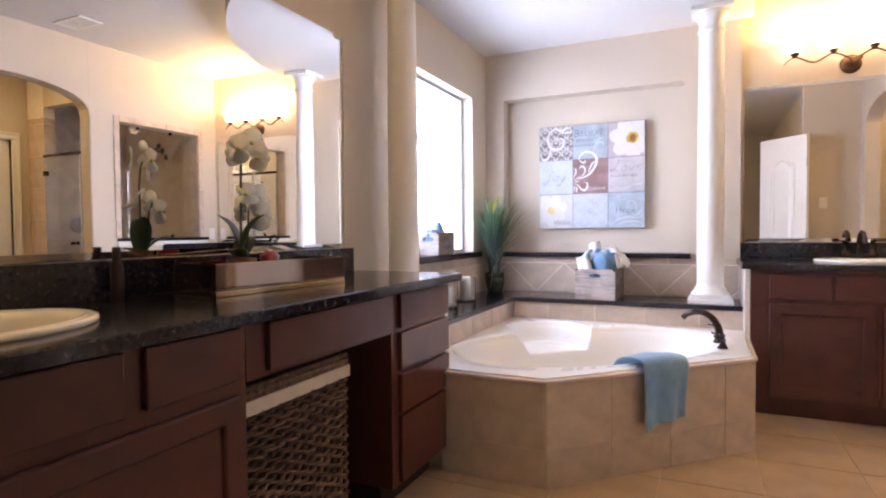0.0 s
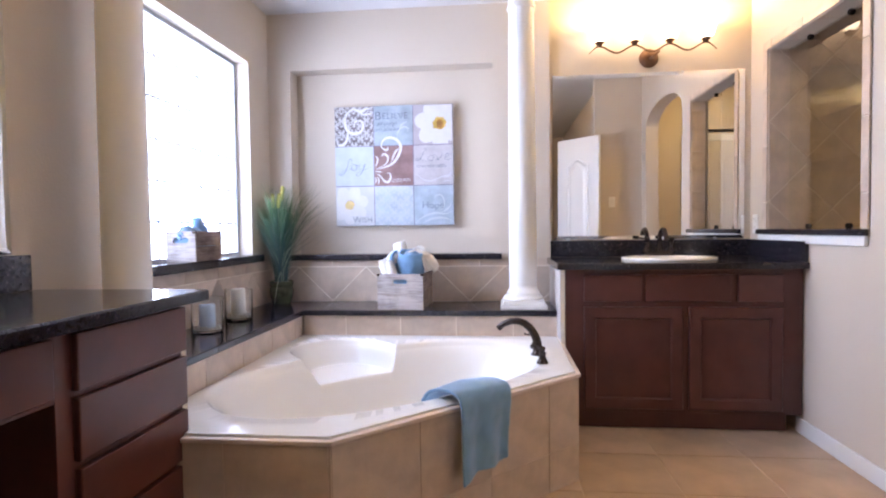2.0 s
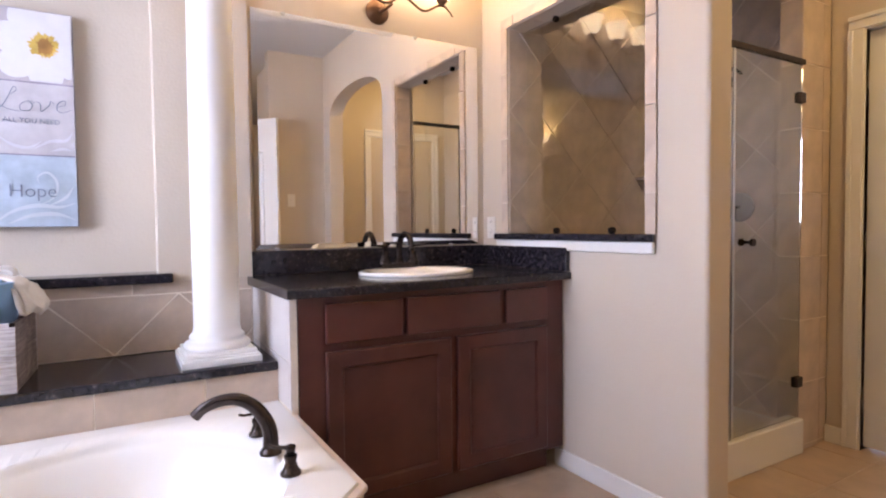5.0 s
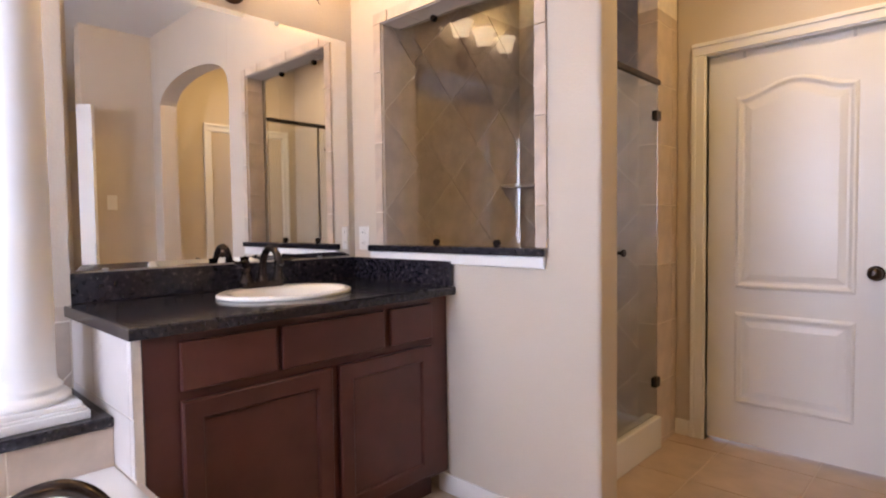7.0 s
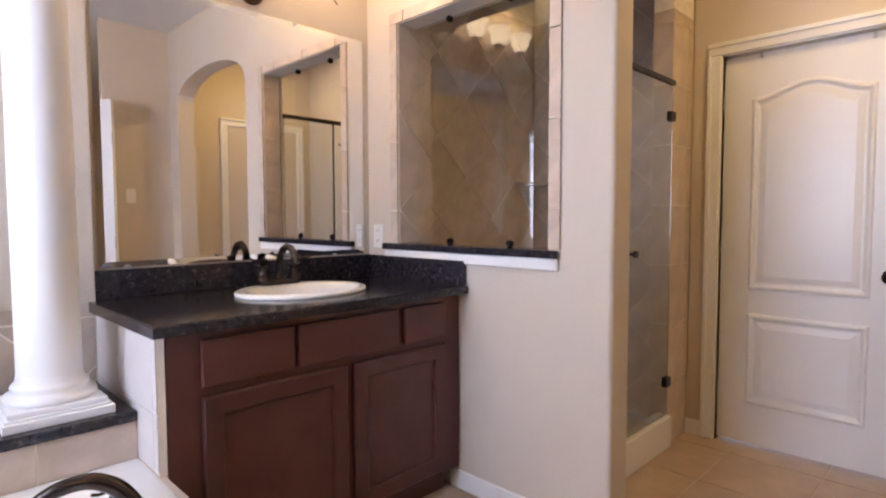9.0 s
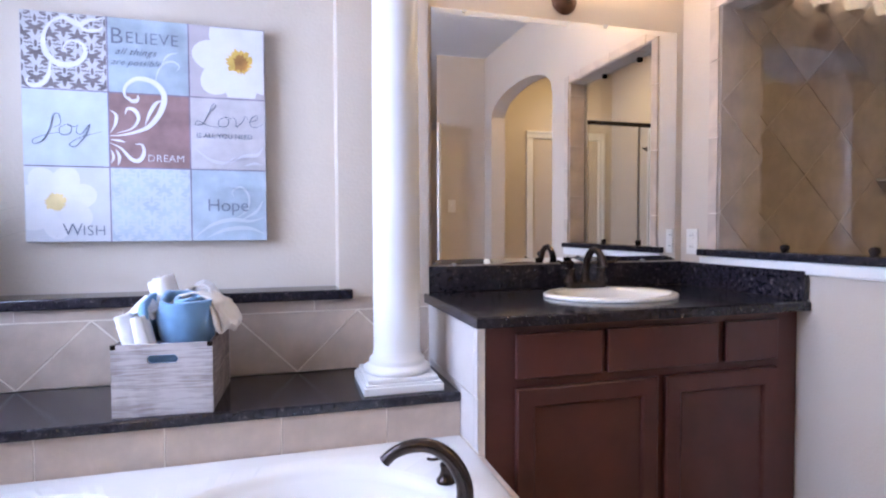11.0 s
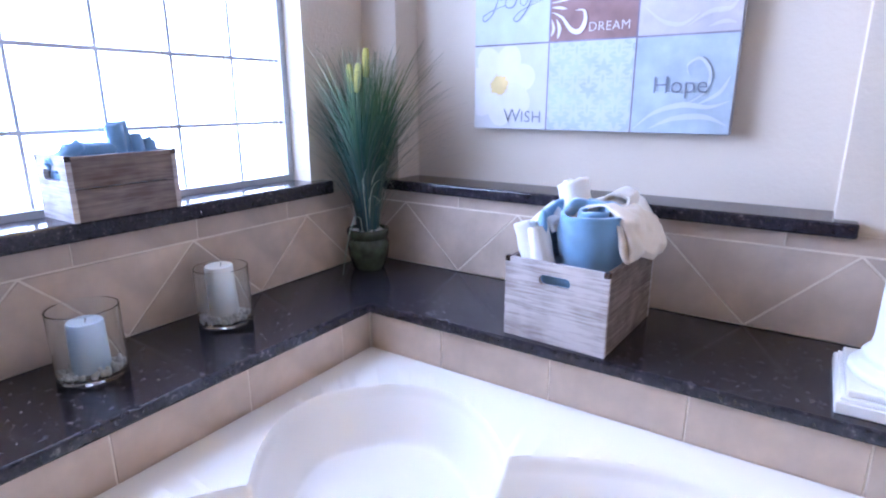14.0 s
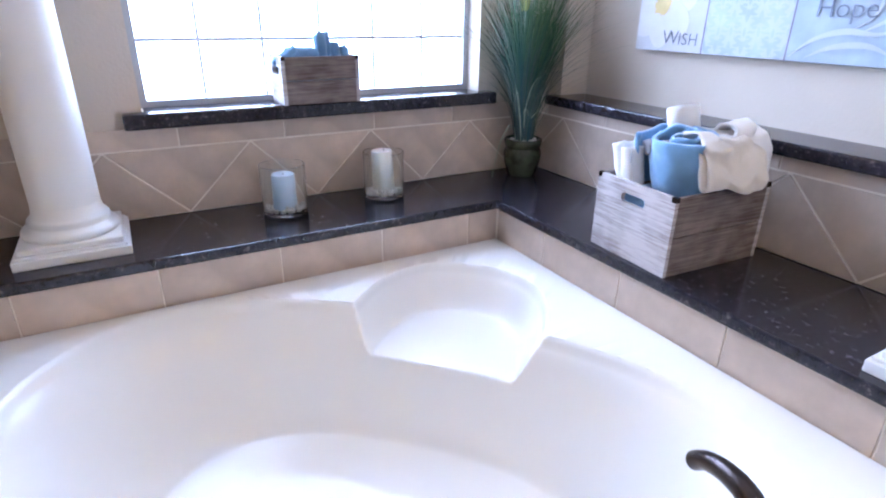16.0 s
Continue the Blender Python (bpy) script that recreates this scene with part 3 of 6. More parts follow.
# ---- vanities ----
def front(owner, name, a0, a1, z0, z1, place, panel=False):
    """A door or drawer front; place turns (along, out, up) into metres."""
    if panel:
        s, d = 0.062, 0.020
        own = bmesh.new()
        rings = []
        for inset, depth in ((0, 0), (0, d - 0.005), (0.005, d), (s - 0.006, d), (s, d - 0.004), (s + 0.002, d - 0.011), (s + 0.02, d - 0.011)):
            rings.append([own.verts.new((x, depth, z)) for x, z in ((a0 + inset, z0 + inset), (a1 - inset, z0 + inset), (a1 - inset, z1 - inset), (a0 + inset, z1 - inset))])
        for ra, rb in zip(rings, rings[1:]):
            for k in range(4):
                own.faces.new((ra[k], ra[(k + 1) % 4], rb[(k + 1) % 4], rb[k]))
        own.faces.new(rings[-1])
        own.faces.new(rings[0][::-1])
        bm = own
    else:
        bm = box(a0, a1, 0, 0.019, z0, z1, 0.004)
    bmesh.ops.transform(bm, matrix=place, verts=bm.verts)
    bmesh.ops.recalc_face_normals(bm, faces=bm.faces)
    return part(name, bm, CHERRY, owner)


nv = thing("vanity_cabinet", 2.29, 4.7, 0, "dark cherry wood vanity with three false drawers over two doors", "cabinet")
part("body", rel(nv, box(1.69, XE - 0.005, 4.42, YV - 0.003, 0.10, ZN - 0.034, 0.002)), CHERRY, nv)
part("toe_kick", rel(nv, box(1.70, XE - 0.06, 4.47, YV - 0.01, 0, 0.10)), CHERRY, nv)
place = Matrix.Translation(-nv.matrix_world.translation) @ Matrix(((1, 0, 0, 0), (0, -1, 0, 4.42), (0, 0, 1, 0), (0, 0, 0, 1)))
for a0, a1 in ((1.785, 2.085), (2.105, 2.54), (2.575, 2.80)):
    front(nv, "drawer_front", a0, a1, 0.70, 0.843, place)
for a0, a1 in ((1.785, 2.30), (2.33, 2.80)):
    front(nv, "door", a0, a1, 0.12, 0.67, place, True)
sv = setting("vanity_side_panel", box(1.665, 1.686, 4.42, YV, 0, ZN - 0.034), GROUT, "pale beige tiled side beside the vanity")


def with_hole(outline, hx, hy, ra, rb, z0, z1):
    """A slab with an oval hole for a basin."""
    own = bmesh.new()
    n = 48
    out = []
    for k in range(n):
        g = 2 * math.pi * (k + 0.5) / n
        dx, dy = math.cos(g), math.sin(g)
        x0, x1, y0, y1 = outline
        t = min(((x1 - hx) / dx if dx > 0 else (x0 - hx) / dx), ((y1 - hy) / dy if dy > 0 else (y0 - hy) / dy))
        out.append((g, hx + dx * t, hy + dy * t))
    for x, y in ((outline[0], outline[2]), (outline[1], outline[2]), (outline[1], outline[3]), (outline[0], outline[3])):
        out.append((math.atan2(y - hy, x - hx) % (2 * math.pi), x, y))
    out.sort()
    rings = []
    for z, inn in ((z0, 0), (z1 - 0.005, 0), (z1, 0.005)):
        rings.append([own.verts.new((min(max(x, outline[0] + inn), outline[1] - inn), min(max(y, outline[2] + inn), outline[3] - inn), z)) for g, x, y in out])
    for z in (z1, z0):
        rings.append([own.verts.new((hx + ra * math.cos(g), hy + rb * math.sin(g), z)) for g, x, y in out])
    rings.append(rings[0])
    for ra_, rb_ in zip(rings, rings[1:]):
        for k in range(len(out)):
            j = (k + 1) % len(out)
            own.faces.new((ra_[k], ra_[j], rb_[j], rb_[k]))
    bmesh.ops.recalc_face_normals(own, faces=own.faces)
    return own


def sink(x, y, z, rz):
    ob = thing("sink", x, y, z, "white oval drop-in sink with a ribbed rim, in a granite top", "sink", "vanity sinks", rz)
    own = bmesh.new()
    rows = [(1.0, 0.001), (1.01, 0.006), (1.0, 0.013), (0.965, 0.016), (0.93, 0.013), (0.90, 0.016), (0.85, 0.012), (0.80, 0.0), (0.74, -0.04), (0.62, -0.09), (0.42, -0.125), (0.15, -0.14), (0.0, -0.141)]
    n, rings = 48, []
    for f, h in rows:
        if f == 0:
            rings.append([own.verts.new((0, 0, h))])
        else:
            rings.append([own.verts.new((0.265 * f * math.cos(a), (0.215 * f if f > 0.86 else 0.215 * f - 0.012 * (0.9 - f)) * math.sin(a) - (0.025 if f < 0.86 else 0), h)) for a in (2 * math.pi * k / n for k in range(n))])
    for ra, rb in zip(rings, rings[1:]):
        for k in range(n):
            j = (k + 1) % n
            own.faces.new((ra[k], ra[j], rb[j], rb[k]) if len(rb) > 1 else (ra[k], ra[j], rb[0]))
    bmesh.ops.recalc_face_normals(own, faces=own.faces)
    part("bowl", own, CERAMIC, ob, smooth=60)
    part("drain", lathe([(0, -0.134), (0.02, -0.134), (0.024, -0.138), (0, -0.139)], 20, 0, -0.025), BRONZE, ob, smooth=50)
    return ob


def sink_faucet(x, y, z, rz):
    ob = thing("faucet", x, y, z, "dark bronze two-handle faucet behind the oval sink", "faucet", "vanity faucets", rz)
    part("base", prism([(math.copysign(0.066, math.cos(a)) + 0.029 * math.cos(a), 0.029 * math.sin(a)) for a in (2 * math.pi * k / 28 for k in range(28))], 0, 0.026, 0.004), BRONZE, ob)
    pts = [(0, 0.0, 0.02), (0, 0.0, 0.06), (0, -0.004, 0.095), (0, -0.016, 0.126), (0, -0.036, 0.149), (0, -0.064, 0.161), (0, -0.096, 0.156), (0, -0.122, 0.136), (0, -0.136, 0.110), (0, -0.140, 0.097)]
    part("spout", tube(pts, [0.020, 0.017, 0.0155, 0.015, 0.0145, 0.014, 0.014, 0.014, 0.0145, 0.0165], 14), BRONZE, ob, smooth=60)
    part("collar", lathe([(0, 0.024), (0.027, 0.024), (0.027, 0.03), (0.022, 0.036), (0.018, 0.05), (0, 0.05)], 24), BRONZE, ob, smooth=50)
    for s, turn in ((-1, 200), (1, -20)):
        handle_pull(ob, s * 0.072, 0, 0.022, turn, 1.2)
    return ob


nc = thing("worktop", 1.64, YV, ZN - 0.034, "dark polished granite vanity top with a backsplash", "countertop")
part("slab", rel(nc, with_hole((1.64, XE - 0.004, 4.365, YV - 0.004), 2.315, 4.72, 0.245, 0.195, ZN - 0.034, ZN)), GRANITE, nc)
part("backsplash", rel(nc, box(1.64, XE - 0.004, YV - 0.026, YV - 0.005, ZN + 0.001, ZN + 0.107, 0.003)), GRANITE, nc)
part("backsplash", rel(nc, box(XE - 0.026, XE - 0.004, 4.375, YV - 0.03, ZN + 0.001, ZN + 0.107, 0.003)), GRANITE, nc)
sink(2.315, 4.72, ZN, 0)
sink_faucet(2.315, 4.905, ZN + 0.014, 0)

wv = thing("vanity_cabinet", 0.0, 1.5, 0, "long dark cherry wood vanity with knee space and drawer stack", "cabinet")
FX, TW = 0.36, ZW - 0.034
bm = box(XW + 0.003, FX - 0.02, -0.6, 1.745, 0.10, TW, 0.002)
part("cupboard", rel(wv, bm), CHERRY, wv)
part("drawer_case", rel(wv, box(XW + 0.003, FX - 0.02, 2.50, 3.0, 0.10, TW, 0.002)), CHERRY, wv)
part("apron", rel(wv, box(XW + 0.003, FX - 0.02, 1.747, 2.498, 0.715, TW)), CHERRY, wv)
# knee space back and toe kicks: recess shade comes from their darker colour
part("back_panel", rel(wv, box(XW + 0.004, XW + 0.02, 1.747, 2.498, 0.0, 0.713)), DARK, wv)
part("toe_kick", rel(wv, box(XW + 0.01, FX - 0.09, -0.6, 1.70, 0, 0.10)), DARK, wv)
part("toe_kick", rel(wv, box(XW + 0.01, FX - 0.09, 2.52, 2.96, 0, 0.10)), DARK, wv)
place = Matrix.Translation(-wv.matrix_world.translation) @ Matrix(((0, 1, 0, FX - 0.02), (1, 0, 0, 0), (0, 0, 1, 0), (0, 0, 0, 1)))
for a0, a1, z0, z1 in ((2.55, 3.0, 0.729, 0.866), (2.55, 3.0, 0.562, 0.712), (2.55, 3.0, 0.395, 0.545), (2.55, 3.0, 0.115, 0.38), (1.82, 2.48, 0.729, 0.866), (1.445, 1.715, 0.729, 0.866), (0.75, 1.395, 0.729, 0.866)):
    front(wv, "drawer_front", a0, a1, z0, z1, place)
for a0, a1 in ((0.40, 1.03), (1.06, 1.715)):
    front(wv, "door", a0, a1, 0.12, 0.69, place, True)
side = setting("vanity_end_panel", box(XW + 0.003, FX - 0.022, 3.002, 3.03, 0, TW), GROUT, "pale beige tiled end of the long vanity")
wc = thing("worktop", 0, 1.3, TW, "dark polished granite top of the long vanity", "countertop")
part("slab", rel(wc, with_hole((XW + 0.003, FX + 0.035, -0.6, 3.075), 0.06, 1.24, 0.195, 0.245, TW, ZW)), GRANITE, wc)
part("backsplash", rel(wc, box(XW + 0.004, XW + 0.026, -0.6, 3.03, ZW + 0.001, ZW + 0.118, 0.003)), GRANITE, wc)
sink(0.06, 1.24, ZW, 90)
sink_faucet(-0.115, 1.24, ZW + 0.014, 90)


def wall_mirror(name, m, w, h, label):
    ob = thing(name, 0, 0, 0, label, "mirror")
    ob.matrix_world = m
    own = bmesh.new()
    rings = [[own.verts.new((x, -d, z)) for x, z in ((i, i), (w - i, i), (w - i, h - i), (i, h - i))] for i, d in ((0, 0), (0, 0.004), (0.022, 0.0065))]
    for ra, rb in zip(rings, rings[1:]):
        for k in range(4):
            own.faces.new((ra[k], ra[(k + 1) % 4], rb[(k + 1) % 4], rb[k]))
    own.faces.new(rings[-1])
    bmesh.ops.recalc_face_normals(own, faces=own.faces)
    part("glass", own, MIRROR, ob)
    for cx, cz in ((w * 0.12, h - 0.006), (w * 0.68, h - 0.006), (w * 0.08, -0.002), (w * 0.85, -0.002)):
        part("clip", box(cx - 0.009, cx + 0.009, -0.011, -0.0075, cz - 0.006, cz + 0.008, 0.001), CHROME, ob)


wall_mirror("mirror", pose(1.685, YV - 0.001, 1.020), 1.187, 1.058, "large frameless wall mirror above the sink and backsplash")
wall_mirror("mirror", pose(XW + 0.009, -0.6, 1.034, 0, 0, 90), 3.57, 1.04, "very wide frameless wall mirror above the long vanity")


# ---- lamps ----
def vanity_light(x, y, z, rz):
    ob = thing("vanity_light", x, y, z, "wavy bronze wall lamp with four lit frosted glass shades", "wall lamp", "vanity lamps", rz)
    plate = lathe([(0, 0.028), (0.03, 0.027), (0.05, 0.016), (0.060, 0.006), (0.060, 0), (0, 0)], 32, m=pose(0, 0, -0.02, 90))
    part("backplate", plate, LAMPBRONZE, ob, smooth=50)
    pts = []
    for s in range(-48, 49):
        q = s / 40 * 0.32
        pts.append((q, -0.085, 0.02 - 0.022 * math.cos(q / 0.2133 * 2 * math.pi) - (0.0 if abs(q) < 0.34 else 0.35 * (abs(q) - 0.34))))
    part("arm", tube(pts, [0.0075 if abs(i - 48) < 40 else 0.0075 - 0.0006 * (abs(i - 48) - 40) for i in range(97)], 10, flat=0.8), LAMPBRONZE, ob, smooth=True)
    part("stem", tube([(0, -0.02, -0.03), (0.02, -0.05, -0.02), (0.045, -0.083, 0.002)], 0.008, 8), LAMPBRONZE, ob, smooth=True)
    for k in range(4):
        xx = (k - 1.5) * 0.2133
        part("cup", lathe([(0, 0.038), (0.012, 0.040), (0.014, 0.046), (0.027, 0.062), (0.03, 0.068), (0, 0.068)], 20, xx, -0.085), LAMPBRONZE, ob, smooth=50)
        s = lathe([(0.025, 0.068), (0.040, 0.078), (0.050, 0.10), (0.053, 0.128), (0.060, 0.15), (0.076, 0.168), (0.074, 0.170), (0.057, 0.152), (0.050, 0.129), (0.047, 0.101), (0.038, 0.081), (0.02, 0.072)], 28, xx, -0.085)
        sh = part("shade", s, SHADE, ob, "frosted glass shade, lit", smooth=True)
        lamp("bulb", "POINT", ob.matrix_world @ pose(xx, -0.085, 0.16), BULB_POWER, BULB, 0.03)


vanity_light(2.288, YV, 2.186, 0)
vanity_light(XW, 1.45, 2.178, 90)


# fixture out of view, added to supply the alcove's warm light
dl = thing("added_ceiling_light", 3.62, 3.05, CEIL - 0.001, "added small round white recessed ceiling light out of view, lit", "ceiling light")
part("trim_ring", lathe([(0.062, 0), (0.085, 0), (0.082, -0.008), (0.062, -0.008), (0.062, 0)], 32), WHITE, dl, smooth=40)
part("lens", lathe([(0, -0.004), (0.061, -0.004), (0.061, -0.001), (0, -0.001)], 32), SHADE, dl, "lit frosted lens of the added light")
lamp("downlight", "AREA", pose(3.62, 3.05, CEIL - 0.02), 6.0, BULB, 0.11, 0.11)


# ---- picture ----
def flat_shape(outline, o, m, parent, name="shape", thick=0.0012):
    bm = prism(outline, 0, thick)
    bmesh.ops.transform(bm, matrix=Matrix.Translation(o), verts=bm.verts)
    return part(name, bm, m, parent)


def word(text, x, z, size, m, parent, y, shear=0.0, spacing=1.0, thin=0.0):
    """Letters laid on the canvas, each one a part."""
    cu = bpy.data.curves.new("word", "FONT")
    cu.body, cu.size, cu.shear, cu.space_character, cu.extrude, cu.offset = text, size, shear, spacing, 0.0003, -thin
    cu.resolution_u = 3
    tmp = bpy.data.objects.new("word", cu)
    me = bpy.data.meshes.new_from_object(tmp)
    bpy.data.objects.remove(tmp)
    own = bmesh.new()
    own.from_mesh(me)
    bmesh.ops.remove_doubles(own, verts=own.verts, dist=1e-6)
    left, islands = set(own.verts), []
    while left:
        stack, isle = [left.pop()], []
        while stack:
            v = stack.pop()
            isle.append(v)
            for e in v.link_edges:
                o = e.other_vert(v)
                if o in left:
                    left.remove(o)
                    stack.append(o)
        xs = [v.co.x for v in isle]
        islands.append((min(xs), max(xs), isle))
    for x0_, x1_, isle in sorted(islands, key=lambda q: q[0]):
        lm = bmesh.new()
        seen = {v: lm.verts.new(v.co) for v in isle}
        for f in {f for v in isle for f in v.link_faces}:
            lm.faces.new([seen[v] for v in f.verts])
        bmesh.ops.transform(lm, matrix=pose(x, y, z, 90), verts=lm.verts)
        part("letter", lm, m, parent)


def ribbon(points, widths, m, parent, y, name="scroll"):
    """A flat painted stroke in the plane of the canvas."""
    bm = bmesh.new()
    pts = [Vector((p[0], 0, p[1])) for p in points]
    left, right = [], []
    for i, p in enumerate(pts):
        d = (pts[min(i + 1, len(pts) - 1)] - pts[max(i - 1, 0)]).normalized()
        s = Vector((d.z, 0, -d.x)) * (widths[i] if hasattr(widths, "__len__") else widths)
        lift = Vector((0, y - 0.0006 * i / len(pts), 0))
        left.append(bm.verts.new(p + s * 0.72 + lift))
        right.append(bm.verts.new(p - s * 0.72 + lift))
    for i in range(len(pts) - 1):
        bm.faces.new((left[i], right[i], right[i + 1], left[i + 1]))
    out = bmesh.ops.extrude_face_region(bm, geom=bm.faces[:])
    bmesh.ops.translate(bm, vec=(0, -0.0008, 0), verts=[v for v in out["geom"] if isinstance(v, bmesh.types.BMVert)])
    bmesh.ops.recalc_face_normals(bm, faces=bm.faces)
    return part(name, bm, m, parent)


def spiral(cx, cz, r0, r1, a0, turns, n=28, w=0.009):
    pts, ws = [], []
    for k in range(n):
        s = k / (n - 1)
        a, r = a0 + turns * 2 * math.pi * s, r0 + (r1 - r0) * s
        pts.append((cx + r * math.cos(a), cz + r * math.sin(a)))
        ws.append(w * (0.25 + 0.75 * math.sin(math.pi * min(0.95, 0.08 + s))))
    return pts, ws


def disc(cx, cz, rx, rz_, n=20, wob=0.0, seed=1, petals=0):
    r = random.Random(seed)
    out = []
    for k in range(n):
        a = 2 * math.pi * k / n
        f = 1 + r.uniform(-wob, wob)
        out.append((cx + rx * f * math.cos(a), cz + rz_ * f * math.sin(a)))
    return out


AX, AZ, AY, S = 0.221, 1.127, YN + 0.083, 0.2705
art = thing("wall_art", AX + 1.5 * S, AY + 0.04, AZ, "square canvas of nine patches with words, scrolls and flowers", "picture")
art.matrix_world = Matrix.Identity(4)
for k in (1, 2):
    part("seam", box(AX + k * S - 0.0032, AX + k * S + 0.0032, AY - 0.0012, AY, AZ + 0.001, AZ + 3 * S - 0.001), ART["seam"], art, "dark mauve line between patches")
    for c_ in range(3):
        part("seam", box(AX + c_ * S + 0.0035, AX + (c_ + 1) * S - 0.0035, AY - 0.0012, AY, AZ + k * S - 0.0032, AZ + k * S + 0.0032), ART["seam"], art, "dark mauve line between patches")
part("canvas", box(AX, AX + 3 * S, AY, AY + 0.038, AZ, AZ + 3 * S, 0.004), ART["edge"], art, "grey-white canvas edge")
patches = (("white_a", "pale", "bluegrey"), ("paleblue", "brown", "pinkwhite"), ("grey", "blue", "mauve"))
for r_ in range(3):
    for c_ in range(3):
        bm = box(AX + c_ * S + 0.0024, AX + (c_ + 1) * S - 0.0024, AY - 0.0015, AY, AZ + r_ * S + 0.0024, AZ + (r_ + 1) * S - 0.0024)
        part("patch", bm, ART[patches[r_][c_]], art)
Y1 = AY - 0.0018


def at(c_, r_, u, v):
    return AX + (c_ + u) * S, AZ + (r_ + v) * S


def petal_flower(cx, cz, r, m, mc, lim, rc, sq=1.0):
    """Broad petals round a ragged yellow centre, kept within a patch."""
    for k in range(7):
        a = 2 * math.pi * (k + 0.3) / 7
        pet = []
        for j in range(18):
            b = 2 * math.pi * j / 18
            px, pz = r * 0.55 + r * 0.48 * math.cos(b), r * 0.36 * math.sin(b)
            pet.append((cx + px * math.cos(a) - pz * math.sin(a), cz + px * math.sin(a) + pz * math.cos(a)))
        pet = clip(pet, lim[0], lim[1], 0)
        pet = clip(pet, lim[2], lim[3], 1) if pet else pet
        if len(pet) > 2:
            bm = bmesh.new()
            bm.faces.new([bm.verts.new((p[0], Y1 - 0.0002 * k, p[1])) for p in pet])
            o2 = bmesh.ops.extrude_face_region(bm, geom=bm.faces[:])
            bmesh.ops.translate(bm, vec=(0, 0.0012, 0), verts=[v for v in o2["geom"] if isinstance(v, bmesh.types.BMVert)])
            bmesh.ops.recalc_face_normals(bm, faces=bm.faces)
            part("petal", bm, m, art)
    bm = bmesh.new()
    bm.faces.new([bm.verts.new((p[0], Y1 - 0.002, p[1])) for p in disc(cx, cz, rc, rc * 1.05, 64, 0.20, 5)])
    o2 = bmesh.ops.extrude_face_region(bm, geom=bm.faces[:])
    bmesh.ops.translate(bm, vec=(0, 0.0015, 0), verts=[v for v in o2["geom"] if isinstance(v, bmesh.types.BMVert)])
    bmesh.ops.recalc_face_normals(bm, faces=bm.faces)
    part("flower_centre", bm, mc, art)
    if rc > 0.033:
        bm = prism(disc(0, 0, rc * 0.6, rc * 0.75, 30, 0.25, 8), 0, 0.0008)
        bmesh.ops.transform(bm, matrix=pose(cx + 0.004, Y1 - 0.0021, cz - 0.004, 90), verts=bm.verts)
        part("flower_core", bm, ART["core"], art)


x0, z0 = at(2, 2, 0.02, 0.02)
petal_flower(*at(2, 2, 0.66, 0.52), 0.165, ART["petal"], ART["yellow"], (x0, x0 + S * 0.96, z0, z0 + S * 0.96), 0.043)
x0, z0 = at(0, 0, 0.02, 0.02)
petal_flower(*at(0, 0, 0.36, 0.53), 0.13, ART["petal"], ART["ochre"], (x0, x0 + S * 0.96, z0, z0 + S * 0.96), 0.031)
# damask motifs: a leafy palmette, turned over in every other row
def damask(c_, r_, m, nx, size):
    lo, hi = at(c_, r_, 0.015, 0.015), at(c_, r_, 0.985, 0.985)
    petals = ((90, 0.10, 0.95, 0.20, 0), (52, 0.14, 0.80, 0.17, -26), (128, 0.14, 0.80, 0.17, 26), (14, 0.20, 0.66, 0.15, -34), (166, 0.20, 0.66, 0.15, 34),
              (-36, 0.26, 0.52, 0.13, 40), (-144, 0.26, 0.52, 0.13, -40), (-90, 0.20, 0.72, 0.13, 0), (-62, 0.55, 0.34, 0.09, 40), (-118, 0.55, 0.34, 0.09, -40))
    for i in range(nx * 2 + 1):
        for j in range(nx * 2 + 1):
            if (i + j) % 2:
                continue
            cx, cz = at(c_, r_, 0.02 + 0.96 * i / (nx * 2), 0.02 + 0.96 * j / (nx * 2))
            flip = -1 if j % 2 else 1
            bm = bmesh.new()
            for a, r0, ln, w, bend in petals:
                left, right = [], []
                for k in range(9):
                    q = k / 8
                    g = radians(a + bend * q * q)
                    d = r0 + ln * q
                    wid = w * math.sin(math.pi * min(1, 0.06 + 0.94 * q)) ** 0.8 * (1.15 - 0.4 * q)
                    left.append((cx + size * (d * math.cos(g) - wid * math.sin(g)), cz + flip * size * (d * math.sin(g) + wid * math.cos(g))))
                    right.append((cx + size * (d * math.cos(g) + wid * math.sin(g)), cz + flip * size * (d * math.sin(g) - wid * math.cos(g))))
                for k in range(8):
                    q = clip([left[k], left[k + 1], right[k + 1], right[k]], lo[0], hi[0], 0)
                    q = clip(q, lo[1], hi[1], 1) if q else q
                    if len(q) > 2 and area(q) > 1e-8:
                        bm.faces.new([bm.verts.new((p[0], Y1, p[1])) for p in q])
            if not bm.faces:
                continue
            bmesh.ops.remove_doubles(bm, verts=bm.verts, dist=1e-6)
            bmesh.ops.recalc_face_normals(bm, faces=bm.faces)
            o2 = bmesh.ops.extrude_face_region(bm, geom=bm.faces[:])
            bmesh.ops.translate(bm, vec=(0, 0.0006, 0), verts=[v for v in o2["geom"] if isinstance(v, bmesh.types.BMVert)])
            bmesh.ops.recalc_face_normals(bm, faces=bm.faces)
            part("damask_motif", bm, m, art, kind="stuff")


